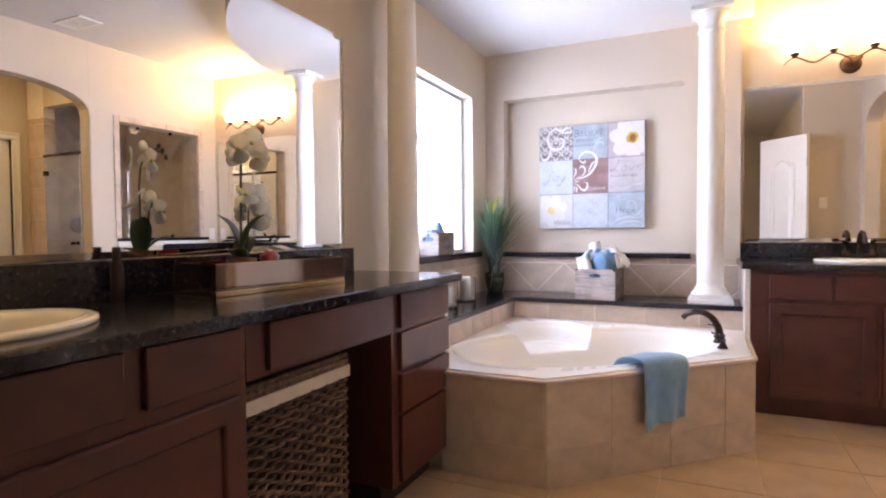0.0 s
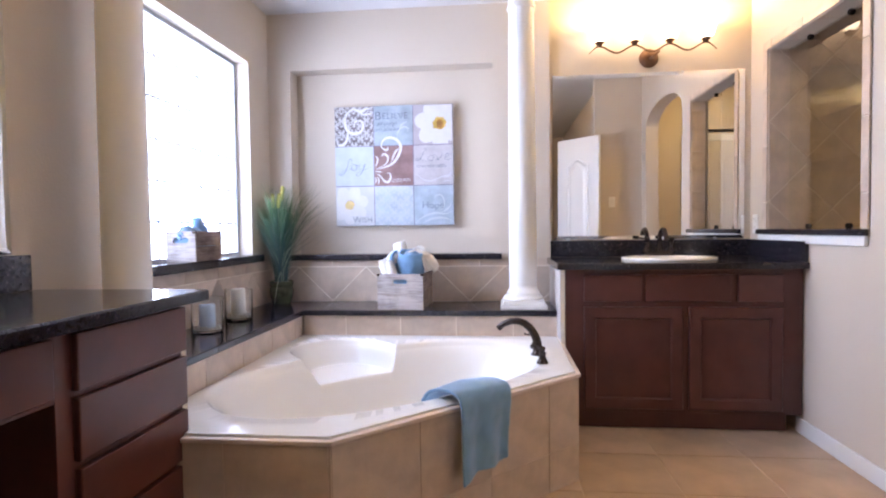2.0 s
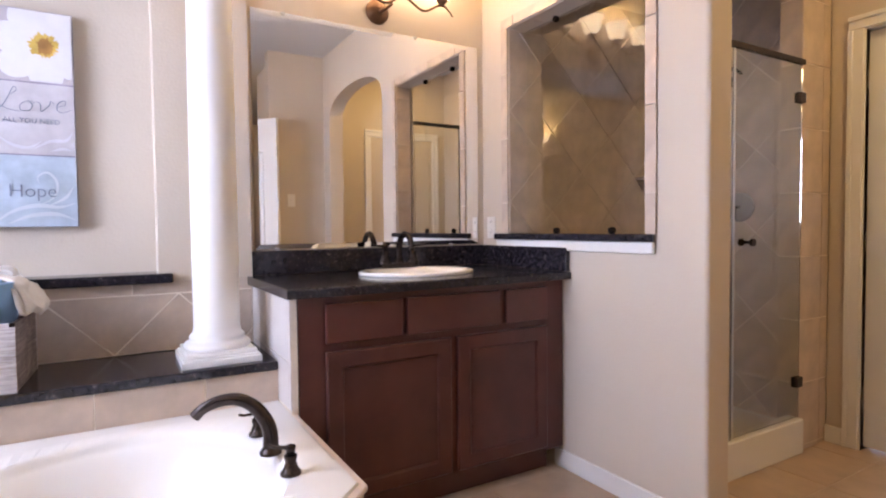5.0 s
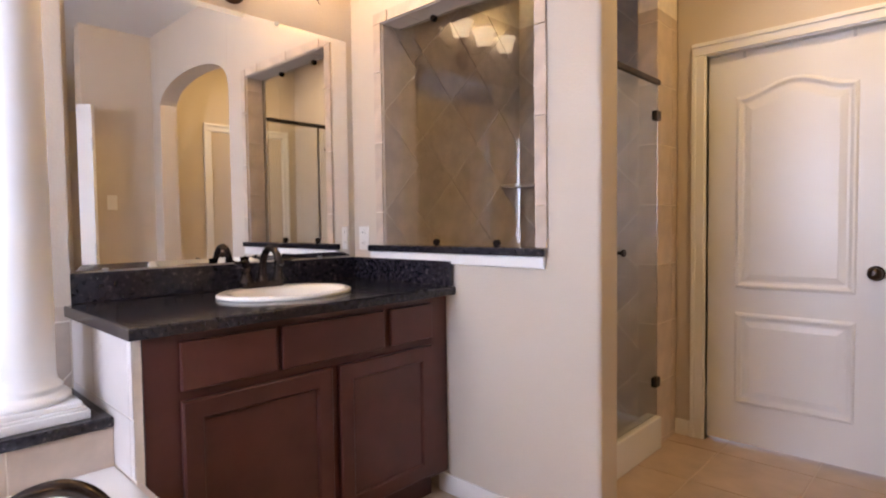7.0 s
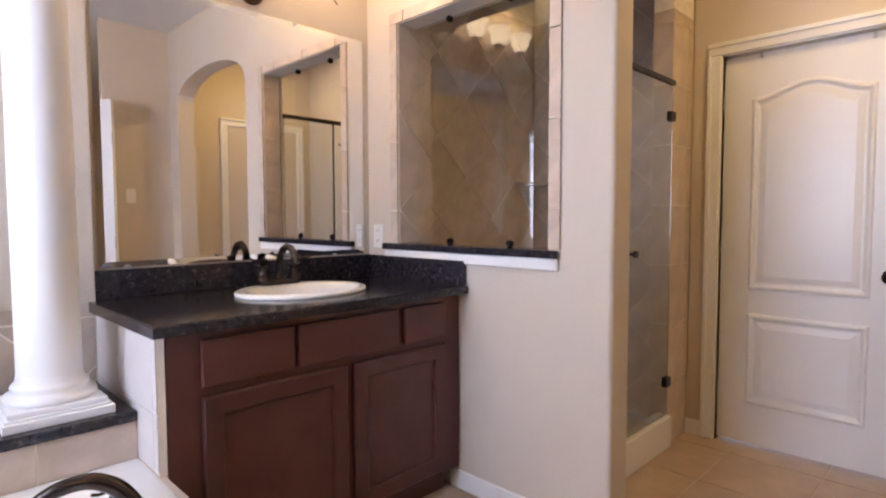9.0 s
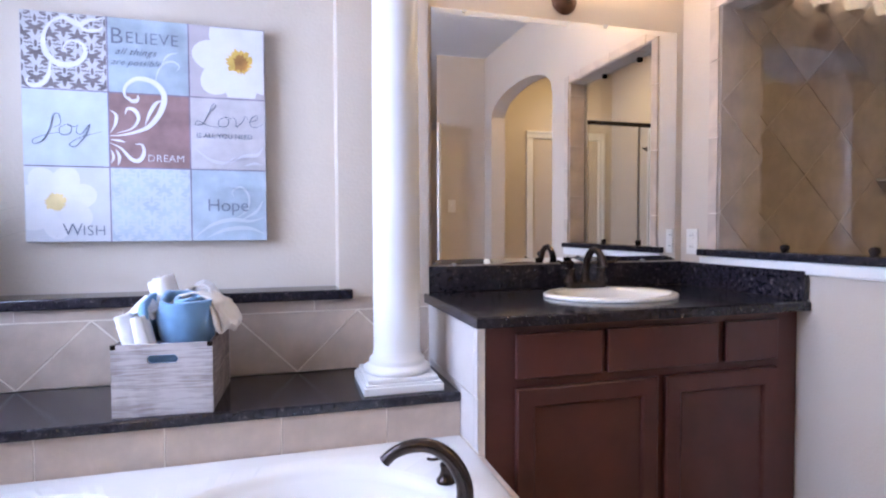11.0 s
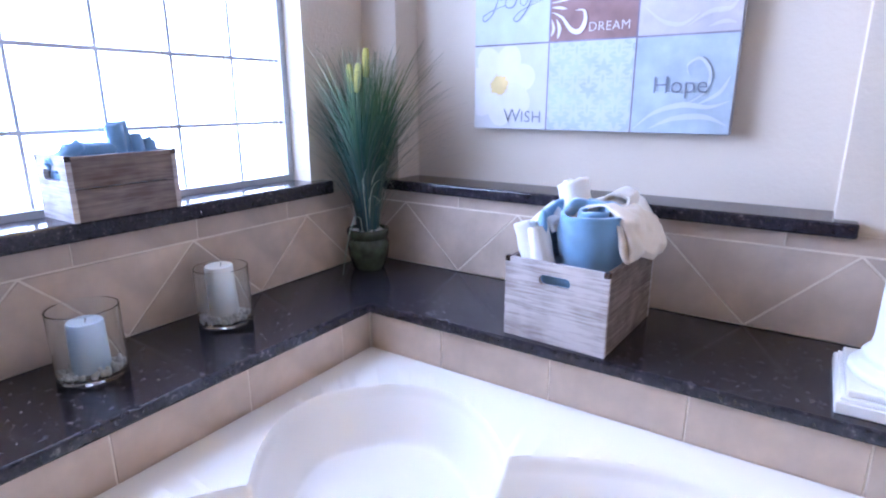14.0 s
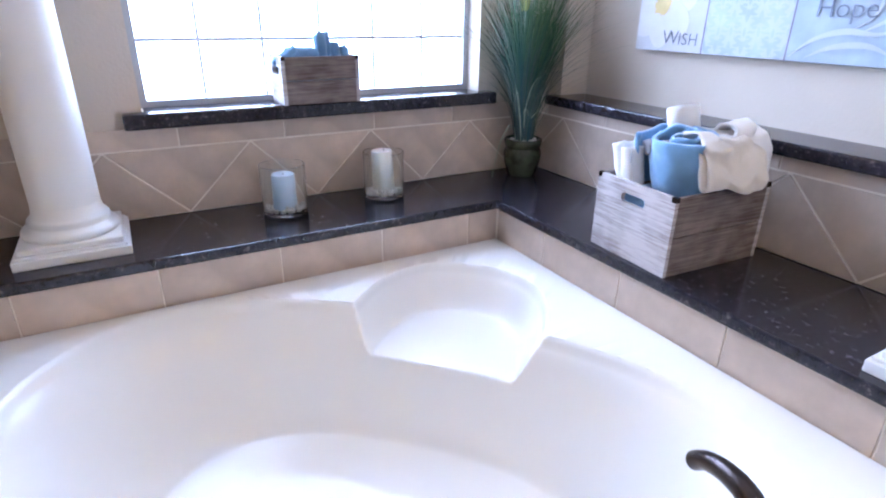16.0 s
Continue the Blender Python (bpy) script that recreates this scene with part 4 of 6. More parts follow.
damask(0, 2, ART["damask_dark"], 3, 0.038)
damask(1, 0, ART["damask_blue"], 3, 0.038)
def stroke(c_, r_, uv, widest, m, y, peak=0.5, name="scroll", least=0.12, n=9):
    """A painted stroke through points of a patch, swelling at its peak."""
    pts, ws, segs = [], [], len(uv) - 1
    for k in range(segs * n + 1):
        t = min(k / n, segs - 1e-6)
        i = int(t)
        f = t - i
        p0, p1, p2, p3 = uv[max(i - 1, 0)], uv[i], uv[i + 1], uv[min(i + 2, segs)]
        q = [0.5 * (2 * b + (c - a) * f + (2 * a - 5 * b + 4 * c - d) * f * f + (3 * b - a - 3 * c + d) * f ** 3) for a, b, c, d in zip(p0, p1, p2, p3)]
        pts.append(at(c_, r_, *q))
        g = k / (segs * n)
        g = g / (2 * peak) if g < peak else 0.5 + (g - peak) / (2 * (1 - peak))
        ws.append(widest * (least + (1 - least) * math.sin(math.pi * g) ** 1.4))
    ribbon(pts, ws, ART[m], art, y, name)


depth_ = 0.0
for c_, r_, uv, w, m, peak in (
        (1, 1, ((0.02, 0.42), (0.22, 0.45), (0.48, 0.56), (0.64, 0.78), (0.68, 1.00), (0.56, 1.16), (0.36, 1.20), (0.22, 1.10), (0.20, 0.97), (0.30, 0.89), (0.38, 0.95)), 0.0135, "petal", 0.34),
        (1, 1, ((0.24, 0.96), (0.28, 0.90), (0.35, 0.91), (0.36, 0.98)), 0.010, "petal", 0.5),
        (1, 1, ((0.10, 0.46), (0.28, 0.53), (0.36, 0.66), (0.32, 0.77), (0.23, 0.79), (0.20, 0.71)), 0.0095, "petal", 0.6),
        (1, 1, ((0.02, 0.46), (0.08, 0.58), (0.09, 0.70), (0.02, 0.76)), 0.008, "petal", 0.5),
        (1, 1, ((0.44, 0.58), (0.50, 0.74), (0.58, 0.88), (0.66, 0.92)), 0.0095, "petal", 0.5),
        (1, 1, ((0.02, 0.32), (0.14, 0.26), (0.26, 0.12), (0.36, 0.10), (0.42, 0.20), (0.40, 0.31), (0.31, 0.32)), 0.0105, "petal", 0.5),
        (1, 1, ((0.08, 0.24), (0.12, 0.14), (0.10, 0.03)), 0.008, "petal", 0.5), (1, 1, ((0.02, 0.24), (0.05, 0.14), (0.02, 0.06)), 0.006, "petal", 0.5), (1, 1, ((0.02, 0.37), (0.12, 0.36), (0.20, 0.34)), 0.006, "petal", 0.5),
        (0, 2, ((0.52, 0.97), (0.36, 0.86), (0.27, 0.66), (0.30, 0.46), (0.44, 0.33), (0.62, 0.34), (0.74, 0.46), (0.72, 0.60), (0.58, 0.64), (0.50, 0.55), (0.54, 0.47)), 0.0135, "petal", 0.35),
        (0, 2, ((0.34, 0.84), (0.50, 0.93), (0.68, 0.86), (0.80, 0.92), (0.97, 0.96)), 0.0125, "petal", 0.5), (0, 2, ((0.62, 0.97), (0.74, 0.80), (0.90, 0.80), (0.97, 0.86)), 0.0095, "petal", 0.5),
        (0, 2, ((0.34, 0.42), (0.33, 0.22), (0.26, 0.08), (0.14, 0.03), (0.07, 0.08), (0.10, 0.15)), 0.0115, "petal", 0.4),
        (1, 2, ((0.58, 0.10), (0.60, 0.28), (0.68, 0.42), (0.80, 0.46), (0.88, 0.40), (0.84, 0.32)), 0.0055, "pale", 0.5), (1, 2, ((0.66, 0.42), (0.74, 0.54), (0.86, 0.58)), 0.005, "pale", 0.5),
        (2, 0, ((0.03, 0.04), (0.25, 0.22), (0.52, 0.30), (0.78, 0.28), (0.97, 0.34)), 0.0105, "pale", 0.5), (2, 0, ((0.20, 0.05), (0.45, 0.16), (0.75, 0.18), (0.96, 0.10)), 0.011, "pale", 0.5),
        (2, 0, ((0.50, 0.28), (0.72, 0.42), (0.76, 0.62), (0.66, 0.76), (0.54, 0.70), (0.56, 0.60)), 0.006, "pale", 0.45), (2, 0, ((0.66, 0.30), (0.86, 0.42), (0.95, 0.58)), 0.007, "pale", 0.5),
        (2, 1, ((0.05, 0.30), (0.25, 0.14), (0.45, 0.10), (0.60, 0.20)), 0.008, "mauvepale", 0.5), (2, 1, ((0.50, 0.08), (0.70, 0.20), (0.88, 0.22), (0.96, 0.34)), 0.009, "mauvepale", 0.5), (2, 1, ((0.70, 0.06), (0.84, 0.10), (0.95, 0.08)), 0.007, "mauvepale", 0.5)):
    depth_ = 0.0003 + depth_ if depth_ < 0.0016 else 0.0003
    stroke(c_, r_, uv, w, m, Y1 - depth_, peak)
INK = ART["ink"]
YI = Y1 - 0.0026
word("B", *at(1, 2, 0.03, 0.65), 0.082, INK, art, YI, 0, 1, 0.0006)
word("ELIEVE", *at(1, 2, 0.215, 0.665), 0.060, INK, art, YI, 0, 1.06, 0.0005)
word("all things", *at(1, 2, 0.09, 0.51), 0.034, INK, art, YI, 0.5, 1.1, 0.0001)
word("are possible", *at(1, 2, 0.04, 0.37), 0.032, INK, art, YI, 0.5, 1.05, 0.0001)
word("IS ALL YOU NEED", *at(2, 1, 0.08, 0.44), 0.0255, INK, art, YI, 0, 1.0, 0.0)
word("DREAM", *at(1, 1, 0.46, 0.09), 0.037, ART["petal"], art, YI, 0, 1.06, 0.0005)
word("W", *at(0, 0, 0.43, 0.09), 0.062, INK, art, YI, 0, 1, 0.0006)
word("ISH", *at(0, 0, 0.66, 0.09), 0.052, INK, art, YI, 0, 1.04, 0.0006)
word("Hope", *at(2, 0, 0.20, 0.42), 0.068, INK, art, YI, 0, 0.98, 0.0007)
# handwritten letters
for c_, r_, uv in (
        (0, 1, ((0.36, 0.50), (0.44, 0.56), (0.42, 0.68), (0.36, 0.66), (0.32, 0.50), (0.24, 0.34), (0.14, 0.28), (0.13, 0.34), (0.26, 0.40), (0.42, 0.44))),
        (0, 1, ((0.50, 0.55), (0.43, 0.50), (0.44, 0.42), (0.53, 0.42), (0.57, 0.50), (0.52, 0.55), (0.60, 0.52), (0.64, 0.54))),
        (0, 1, ((0.64, 0.55), (0.62, 0.45), (0.68, 0.43), (0.78, 0.56), (0.72, 0.40), (0.60, 0.26), (0.54, 0.29), (0.66, 0.38), (0.92, 0.47))),
        (2, 1, ((0.27, 0.81), (0.34, 0.88), (0.30, 0.91), (0.24, 0.77), (0.16, 0.63), (0.07, 0.62), (0.11, 0.67), (0.24, 0.61), (0.37, 0.59))),
        (2, 1, ((0.46, 0.74), (0.38, 0.69), (0.38, 0.61), (0.47, 0.61), (0.51, 0.69), (0.46, 0.74), (0.54, 0.72))),
        (2, 1, ((0.55, 0.74), (0.60, 0.71), (0.61, 0.61), (0.70, 0.70), (0.72, 0.76), (0.76, 0.72))),
        (2, 1, ((0.78, 0.68), (0.88, 0.72), (0.88, 0.78), (0.81, 0.74), (0.79, 0.65), (0.86, 0.61), (0.96, 0.66)))):
    stroke(c_, r_, uv, 0.0021, "ink", YI, 0.5, "letter", 0.5)

home = Vector((AX + 1.5 * S, AY + 0.04, AZ))
for child in art.children:
    child.location -= home
art.location = home

# ---- shower ----
setting("shower_base", box(3.045, 4.30, 4.001, YN, 0.0, 0.03), CERAMIC, "white shower floor")
sb = setting("wall_shower_back", box(4.30, 4.38, 3.955, YN + 0.2, 0, CEIL), GROUT, "beige tiles laid on the diagonal")
sn = setting("wall_shower_north", box(3.04, 4.30, YN + 0.001, YN + 0.13, 0, CEIL), GROUT, "beige tiles laid on the diagonal")
sf = setting("wall_shower_front", box(4.0, 4.258, 3.955, 4.06, 0, CEIL), GROUT, "beige tiled pier beside the shower door")
setting("wall_shower_head", box(3.041, 3.999, 3.955, 4.04, 2.35, CEIL), PAINT, "beige painted wall above the shower")
setting("shower_curb", box(3.045, 3.998, 3.925, 4.01, 0, 0.168, 0.006), CERAMIC, "white shower curb")
pane = thing("shower_window", 3.0, 4.41, 1.08, "clear glass pane held by bronze clips in the shower opening", "glass pane")
part("pane", rel(pane, box(3.018, 3.026, HW[0] + 0.002, HW[1] - 0.002, HW[2] + 0.002, HW[3] - 0.002)), GLASS, pane)
for cy in (4.22, 4.57):
    for cz in (HW[2] + 0.014, HW[3] - 0.014):
        part("clip", rel(pane, lathe([(0, 0), (0.013, 0), (0.015, 0.004), (0.015, 0.02), (0.012, 0.024), (0, 0.024)], 16, m=pose(2.994, cy, cz, 0, 90))), BRONZE, pane, "round bronze glass clip", smooth=50)
ledge("shower_sill", [(XE - 0.03, 3.905), (3.012, 3.905 + 0.066), (3.012, 4.849), (XE - 0.001, 4.849), (XE - 0.001, 4.92), (XE - 0.03, 4.92)], HW[2] - 0.029, HW[2] + 0.001, "dark granite sill of the shower opening", "window sill")
setting("trim_shower_sill", box(XE - 0.022, XE - 0.001, 3.915, 4.91, HW[2] - 0.075, HW[2] - 0.031, 0.006), WHITE, "white moulding under the granite sill")
enc = thing("shower_enclosure", 3.5, 3.95, 0.13, "frameless glass shower door with bronze rail and clamps", "shower door")
part("fixed_panel", rel(enc, box(3.06, 3.44, 3.946, 3.954, 0.170, 1.86)), GLASS, enc)
part("door_panel", rel(enc, box(3.452, 3.985, 3.946, 3.954, 0.176, 1.86)), GLASS, enc)
part("rail", rel(enc, box(3.045, 3.998, 3.936, 3.964, 1.862, 1.888, 0.004)), BRONZE, enc, "bronze header rail")
part("strip", rel(enc, box(3.440, 3.452, 3.944, 3.956, 0.176, 1.86)), CHROME, enc, "clear seal strip")
for cz in (0.347, 1.706):
    part("clamp", rel(enc, box(3.945, 3.998, 3.932, 3.968, cz - 0.025, cz + 0.025, 0.005)), BRONZE, enc, "bronze hinge clamp")
part("knob", rel(enc, lathe([(0, 0), (0.016, 0), (0.017, 0.012), (0.008, 0.02), (0.008, 0.05), (0.017, 0.058), (0.016, 0.07), (0, 0.07)], 18, m=pose(3.55, 3.985, 1.03, 90))), BRONZE, enc, "bronze spool-shaped knob", smooth=50)
for k, z in enumerate((1.41,)):
    sh = thing("corner_shelf", 4.293, 5.013, z, "small beige stone corner shelf in the shower", "shelf", "shower corner shelves")
    part("shelf_slab", prism([(0, 0)] + [(-0.21 * math.cos(a), -0.21 * math.sin(a)) for a in (math.pi / 2 * q / 10 for q in range(11))][::1], 0, 0.018, 0.003), TILE, sh)
sv_ = thing("shower_valve", 4.29, 4.44, 1.21, "round brushed metal shower valve plate with a lever", "shower valve")
part("plate", lathe([(0, 0), (0.085, 0), (0.085, 0.006), (0.07, 0.012), (0, 0.014)], 32, m=pose(0, 0, 0, 0, -90)), DULLMETAL, sv_, smooth=50)
part("lever", tube([(-0.012, 0, 0), (-0.05, 0, 0), (-0.055, 0, -0.07)], 0.009, 10), BRONZE, sv_, smooth=True)
shd = thing("shower_spray", 4.29, 4.44, 1.98, "dark bronze shower head on a short arm", "shower head")
part("arm", tube([(0, 0, 0), (-0.08, 0, 0.02), (-0.14, 0, -0.02)], 0.010, 10), BRONZE, shd, smooth=True)
part("head", lathe([(0, 0), (0.02, 0), (0.03, 0.03), (0.06, 0.05), (0.06, 0.06), (0, 0.06)], 24, m=pose(-0.14, 0, -0.015, 0, 200)), BRONZE, shd, smooth=50)


# ---- doors ----
def casing(root, w, h):
    """Jambs and moulded casing round a door."""
    part("jamb", box(-0.018, 0.0, -0.002, 0.10, 0, h + 0.018), WHITE, root)
    part("jamb", box(w, w + 0.018, -0.002, 0.10, 0, h + 0.018), WHITE, root)
    part("head_jamb", box(0, w, -0.002, 0.10, h, h + 0.018), WHITE, root)
    for a0, a1 in ((-0.072, -0.008), (w + 0.008, w + 0.072)):
        outer = a0 if a0 < 0 else a1 - 0.022
        b = box(a0, a1, -0.014, -0.0005, 0, h + 0.007, 0.003)
        box(outer, outer + 0.022, -0.022, -0.014, 0, h + 0.007, 0.003, bm=b)
        part("casing", b, WHITE, root, "white moulded casing")
    b = box(-0.072, w + 0.072, -0.014, -0.0005, h + 0.008, h + 0.072, 0.003)
    box(-0.072, w + 0.072, -0.022, -0.014, h + 0.05, h + 0.072, 0.003, bm=b)
    part("casing", b, WHITE, root, "white moulded casing")


def panel_door(name, w, h, m, label, knob=True, hooks=False, hinge_right=True, cased=True):
    """A moulded door with an arched upper panel, in a cased frame; local x along, -y towards the room."""
    root = setting(name, box(0, w, 0.03, 0.065, 0.014, h - 0.006, 0.002), WHITE, label)
    root.matrix_world = m
    x0, x1 = 0.135, w - 0.135
    for z0, z1, rise in ((0.225, 0.70, 0.0), (0.825, 1.80, 0.065)):
        own = bmesh.new()

        def outline(i):
            pts = [(x0 + i, z0 + i), (x1 - i, z0 + i)]
            n = 16
            for k in range(n + 1):
                s = k / n
                zz = z1 - i + rise * (0.5 - 0.5 * math.cos(2 * math.pi * s)) ** 1.0
                pts.append((x1 - i - (x1 - x0 - 2 * i) * s, zz))
            return pts
        rings = [[own.verts.new((x, y, z)) for x, z in outline(i)] for i, y in ((0, 0.0305), (0.009, 0.0205), (0.017, 0.0190), (0.032, 0.0285), (0.042, 0.0290), (0.072, 0.0215))]
        k = len(rings[0])
        for ra, rb in zip(rings, rings[1:]):
            for q in range(k):
                own.faces.new((ra[q], ra[(q + 1) % k], rb[(q + 1) % k], rb[q]))
        own.faces.new(rings[-1])
        bmesh.ops.recalc_face_normals(own, faces=own.faces)
        part("panel", own, WHITE, root)
    if cased:
        casing(root, w, h)
    if knob:
        kx = w - 0.065 if hinge_right else 0.065
        part("knob", lathe([(0, 0), (0.034, 0), (0.034, 0.005), (0.014, 0.01), (0.011, 0.03), (0.022, 0.04), (0.029, 0.05), (0.027, 0.062), (0.014, 0.07), (0, 0.071)], 28, m=pose(kx, 0.031, 0.928, 90)), BRONZE, root, "dark bronze round knob", smooth=50)
    if hooks:
        for hx in (w * 0.22, w * 0.80):
            part("hook", box(hx - 0.006, hx + 0.006, 0.018, 0.03, h - 0.035, h - 0.004, 0.002), CHROME, root, "small metal hook")
    for hz in (0.25, 1.02, 1.80):
        hx = -0.004 if hinge_right else w + 0.004
        part("hinge", tube([(hx, 0.024, hz - 0.045), (hx, 0.024, hz + 0.045)], 0.006, 8), CHROME, root)
    return root


panel_door("door_1", 0.78, 2.03, pose(XD + 0.001, 3.80, 0, 0, 0, -90), "white two-panel door with an arched top panel, closed", hooks=True)
panel_door("door_2", 0.58, 2.10, pose(2.38, 2.60, 0, 0, 0, -132), "narrow white two-panel door standing open at the doorway", cased=False)
panel_door("door_3", 0.70, 2.03, pose(4.10, 2.351, 0, 0, 0, 180), "white two-panel door beside the alcove corner, closed")

bm = box(XE - 0.014, XE - 0.001, 3.71, 4.468, 0, 0.082, 0.003)
setting("baseboard_1", bm, WHITE, "white baseboard")
setting("baseboard_2", box(XD - 0.014, XD - 0.001, 3.875, 3.953, 0, 0.085, 0.003), WHITE, "white baseboard")
setting("baseboard_3", box(XE - 0.014, XE - 0.001, YA + 0.02, 2.518, 0, 0.082, 0.003), WHITE, "white baseboard")
setting("baseboard_4", box(2.42, XE - 0.016, YA + 0.001, YA + 0.014, 0, 0.082, 0.003), WHITE, "white baseboard")


# ---- small fittings ----
def outlet(x, y, z, rz):
    ob = thing("outlet", x, y, z, "white double electrical outlet above the granite backsplash", "outlet", "", rz)
    part("plate", box(-0.036, 0.036, -0.006, 0, -0.058, 0.058, 0.002), PLASTIC, ob)
    for dz in (-0.026, 0.026):
        s = part("socket", lathe([(0, 0.0085), (0.016, 0.0085), (0.0175, 0.006), (0.0175, 0)], 20, m=pose(0, 0, dz, 90)), PLASTIC, ob, smooth=40)
        for dx in (-0.006, 0.006):
            part("slot", box(dx - 0.001, dx + 0.001, -0.0095, -0.0083, dz - 0.002, dz + 0.007), DARK, s)


outlet(XE - 0.001, 4.975, 1.108, 90 + 180)
sw = thing("light_switch", 2.585, YA + 0.001, 1.38, "white light switch plate on the beige wall", "switch", "", 180)
part("plate", box(-0.036, 0.036, -0.006, 0, -0.058, 0.058, 0.002), PLASTIC, sw)
part("toggle", box(-0.005, 0.005, -0.016, -0.005, -0.010, 0.010, 0.001), PLASTIC, sw)
vent = thing("ceiling_vent", 2.55, 3.40, CEIL - 0.002, "white slatted air vent in the ceiling", "air vent")
bm = box(-0.16, 0.16, -0.09, -0.065, -0.010, 0, 0.002)
box(-0.16, 0.16, 0.065, 0.09, -0.010, 0, 0.002, bm=bm)
box(-0.16, -0.135, -0.065, 0.065, -0.010, 0, 0.002, bm=bm)
box(0.135, 0.16, -0.065, 0.065, -0.010, 0, 0.002, bm=bm)
part("frame", bm, WHITE, vent)
# darkness behind the slats is put into the backing's colour
part("backing", box(-0.135, 0.135, -0.065, 0.065, -0.003, 0), DARK, vent)
for k in range(7):
    part("slat", box(-0.134, 0.134, -0.055 + 0.0178 * k - 0.006, -0.055 + 0.0178 * k + 0.006, -0.009, -0.006), WHITE, vent)
hook = thing("door_hook", XD - 0.024, 2.935, 1.88, "small bronze latch hook beside the door casing", "hook")
part("plate", box(0, 0.022, -0.012, 0.012, -0.02, 0.02, 0.002), BRONZE, hook)
part("peg", tube([(0.0, 0, 0), (-0.03, 0.0, 0.0), (-0.036, 0, 0.016)], 0.006, 8), BRONZE, hook, smooth=True)


# ---- crates and towels ----
def crate(x, y, z, rz, w, d, h, m_end, m_side, label, posts=True):
    """An open wooden box: handled ends face -y and +y, long sides of boards."""
    ob = thing("crate", x, y, z, label, "wooden crate", "wooden crates", rz)
    t = 0.012
    for s in (-1, 1):
        own = bmesh.new()
        n = 12
        hw, hh, hz = 0.042, 0.013, h - 0.045
        hole = []
        for k in range(n * 2):
            a = 2 * math.pi * (k + 0.5) / (n * 2)
            cx = (hw - hh) if math.cos(a) > 0 else -(hw - hh)
            hole.append((cx + hh * math.cos(a), hz + hh * math.sin(a)))
        outer = []
        for hx, hzz in hole:
            dx, dz = hx, hzz - hz
            c = [v for v in ((w / 2) / abs(dx) if dx else 9e9, ((h - hz) / dz if dz > 0 else -hz / dz) if dz else 9e9)]
            k = min(c)
            outer.append((dx * k, hz + dz * k))
        # corners of the board
        pts_o = outer
        y0, y1 = (s * d / 2 - (t if s > 0 else 0), s * d / 2 + (t if s < 0 else 0))
        for corner in ((-w / 2, 0), (w / 2, 0), (w / 2, h), (-w / 2, h)):
            i = min(range(len(pts_o)), key=lambda q: (pts_o[q][0] - corner[0]) ** 2 + (pts_o[q][1] - corner[1]) ** 2)
            pts_o[i] = corner
        ro = [[own.verts.new((p[0], yy, p[1])) for p in pts_o] for yy in (y0, y1)]
        ri = [[own.verts.new((p[0], yy, p[1])) for p in hole] for yy in (y0, y1)]
        k = len(hole)
        for q in range(k):
            j = (q + 1) % k
            own.faces.new((ro[0][q], ro[0][j], ri[0][j], ri[0][q]))
            own.faces.new((ro[1][q], ro[1][j], ri[1][j], ri[1][q]))
            own.faces.new((ro[0][q], ro[0][j], ro[1][j], ro[1][q]))
            own.faces.new((ri[0][q], ri[0][j], ri[1][j], ri[1][q]))
        bmesh.ops.recalc_face_normals(own, faces=own.faces)
        part("end_board", own, m_end, ob, "whitewashed board with a slot handle")
    for s in (-1, 1):
        for k in range(2):
            z0, z1 = h / 2 * k + (0.001 if k else 0), h / 2 * (k + 1) - 0.001
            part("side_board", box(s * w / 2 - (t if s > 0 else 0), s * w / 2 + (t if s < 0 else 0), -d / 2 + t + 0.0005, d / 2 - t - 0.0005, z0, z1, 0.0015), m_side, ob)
    n_ = int(h / 0.026)
    for sx in (-1, 1):
        for sy in (-1, 1):
            for q in range(n_):
                if q % 2:
                    z0_ = h * q / n_
                    part("finger_joint", box(sx * (w / 2 + 0.0004) - (t if sx > 0 else 0), sx * (w / 2 + 0.0004) + (t if sx < 0 else 0), sy * (d / 2 + 0.0006) - (0.0012 if sy > 0 else 0), sy * (d / 2 + 0.0006) + (0.0012 if sy < 0 else 0), z0_, z0_ + h / n_ - 0.001), m_end, ob)
    part("bottom_board", box(-w / 2 + t, w / 2 - t, -d / 2 + t, d / 2 - t, 0.002, 0.012), m_side, ob)
    for sx in (-1, 1):
        for sy in (-1, 1):
            b = box(sx * (w / 2) - 0.001 - 0.012 * (sx > 0), sx * (w / 2) + 0.001 + 0.012 * (sx < 0), sy * d / 2 - 0.001 - 0.012 * (sy > 0), sy * d / 2 + 0.001 + 0.012 * (sy < 0), h - 0.012, h + 0.0015, 0.0006)
            part("corner_plate", b, BRONZE, ob)
    return ob


def wobble(bm, amp, scale, seed):
    off = Vector((seed * 7.3, seed * 3.1, seed * 1.7))
    for v in bm.verts:
        v.co += noise.noise_vector(v.co * scale + off) * amp
    return bm


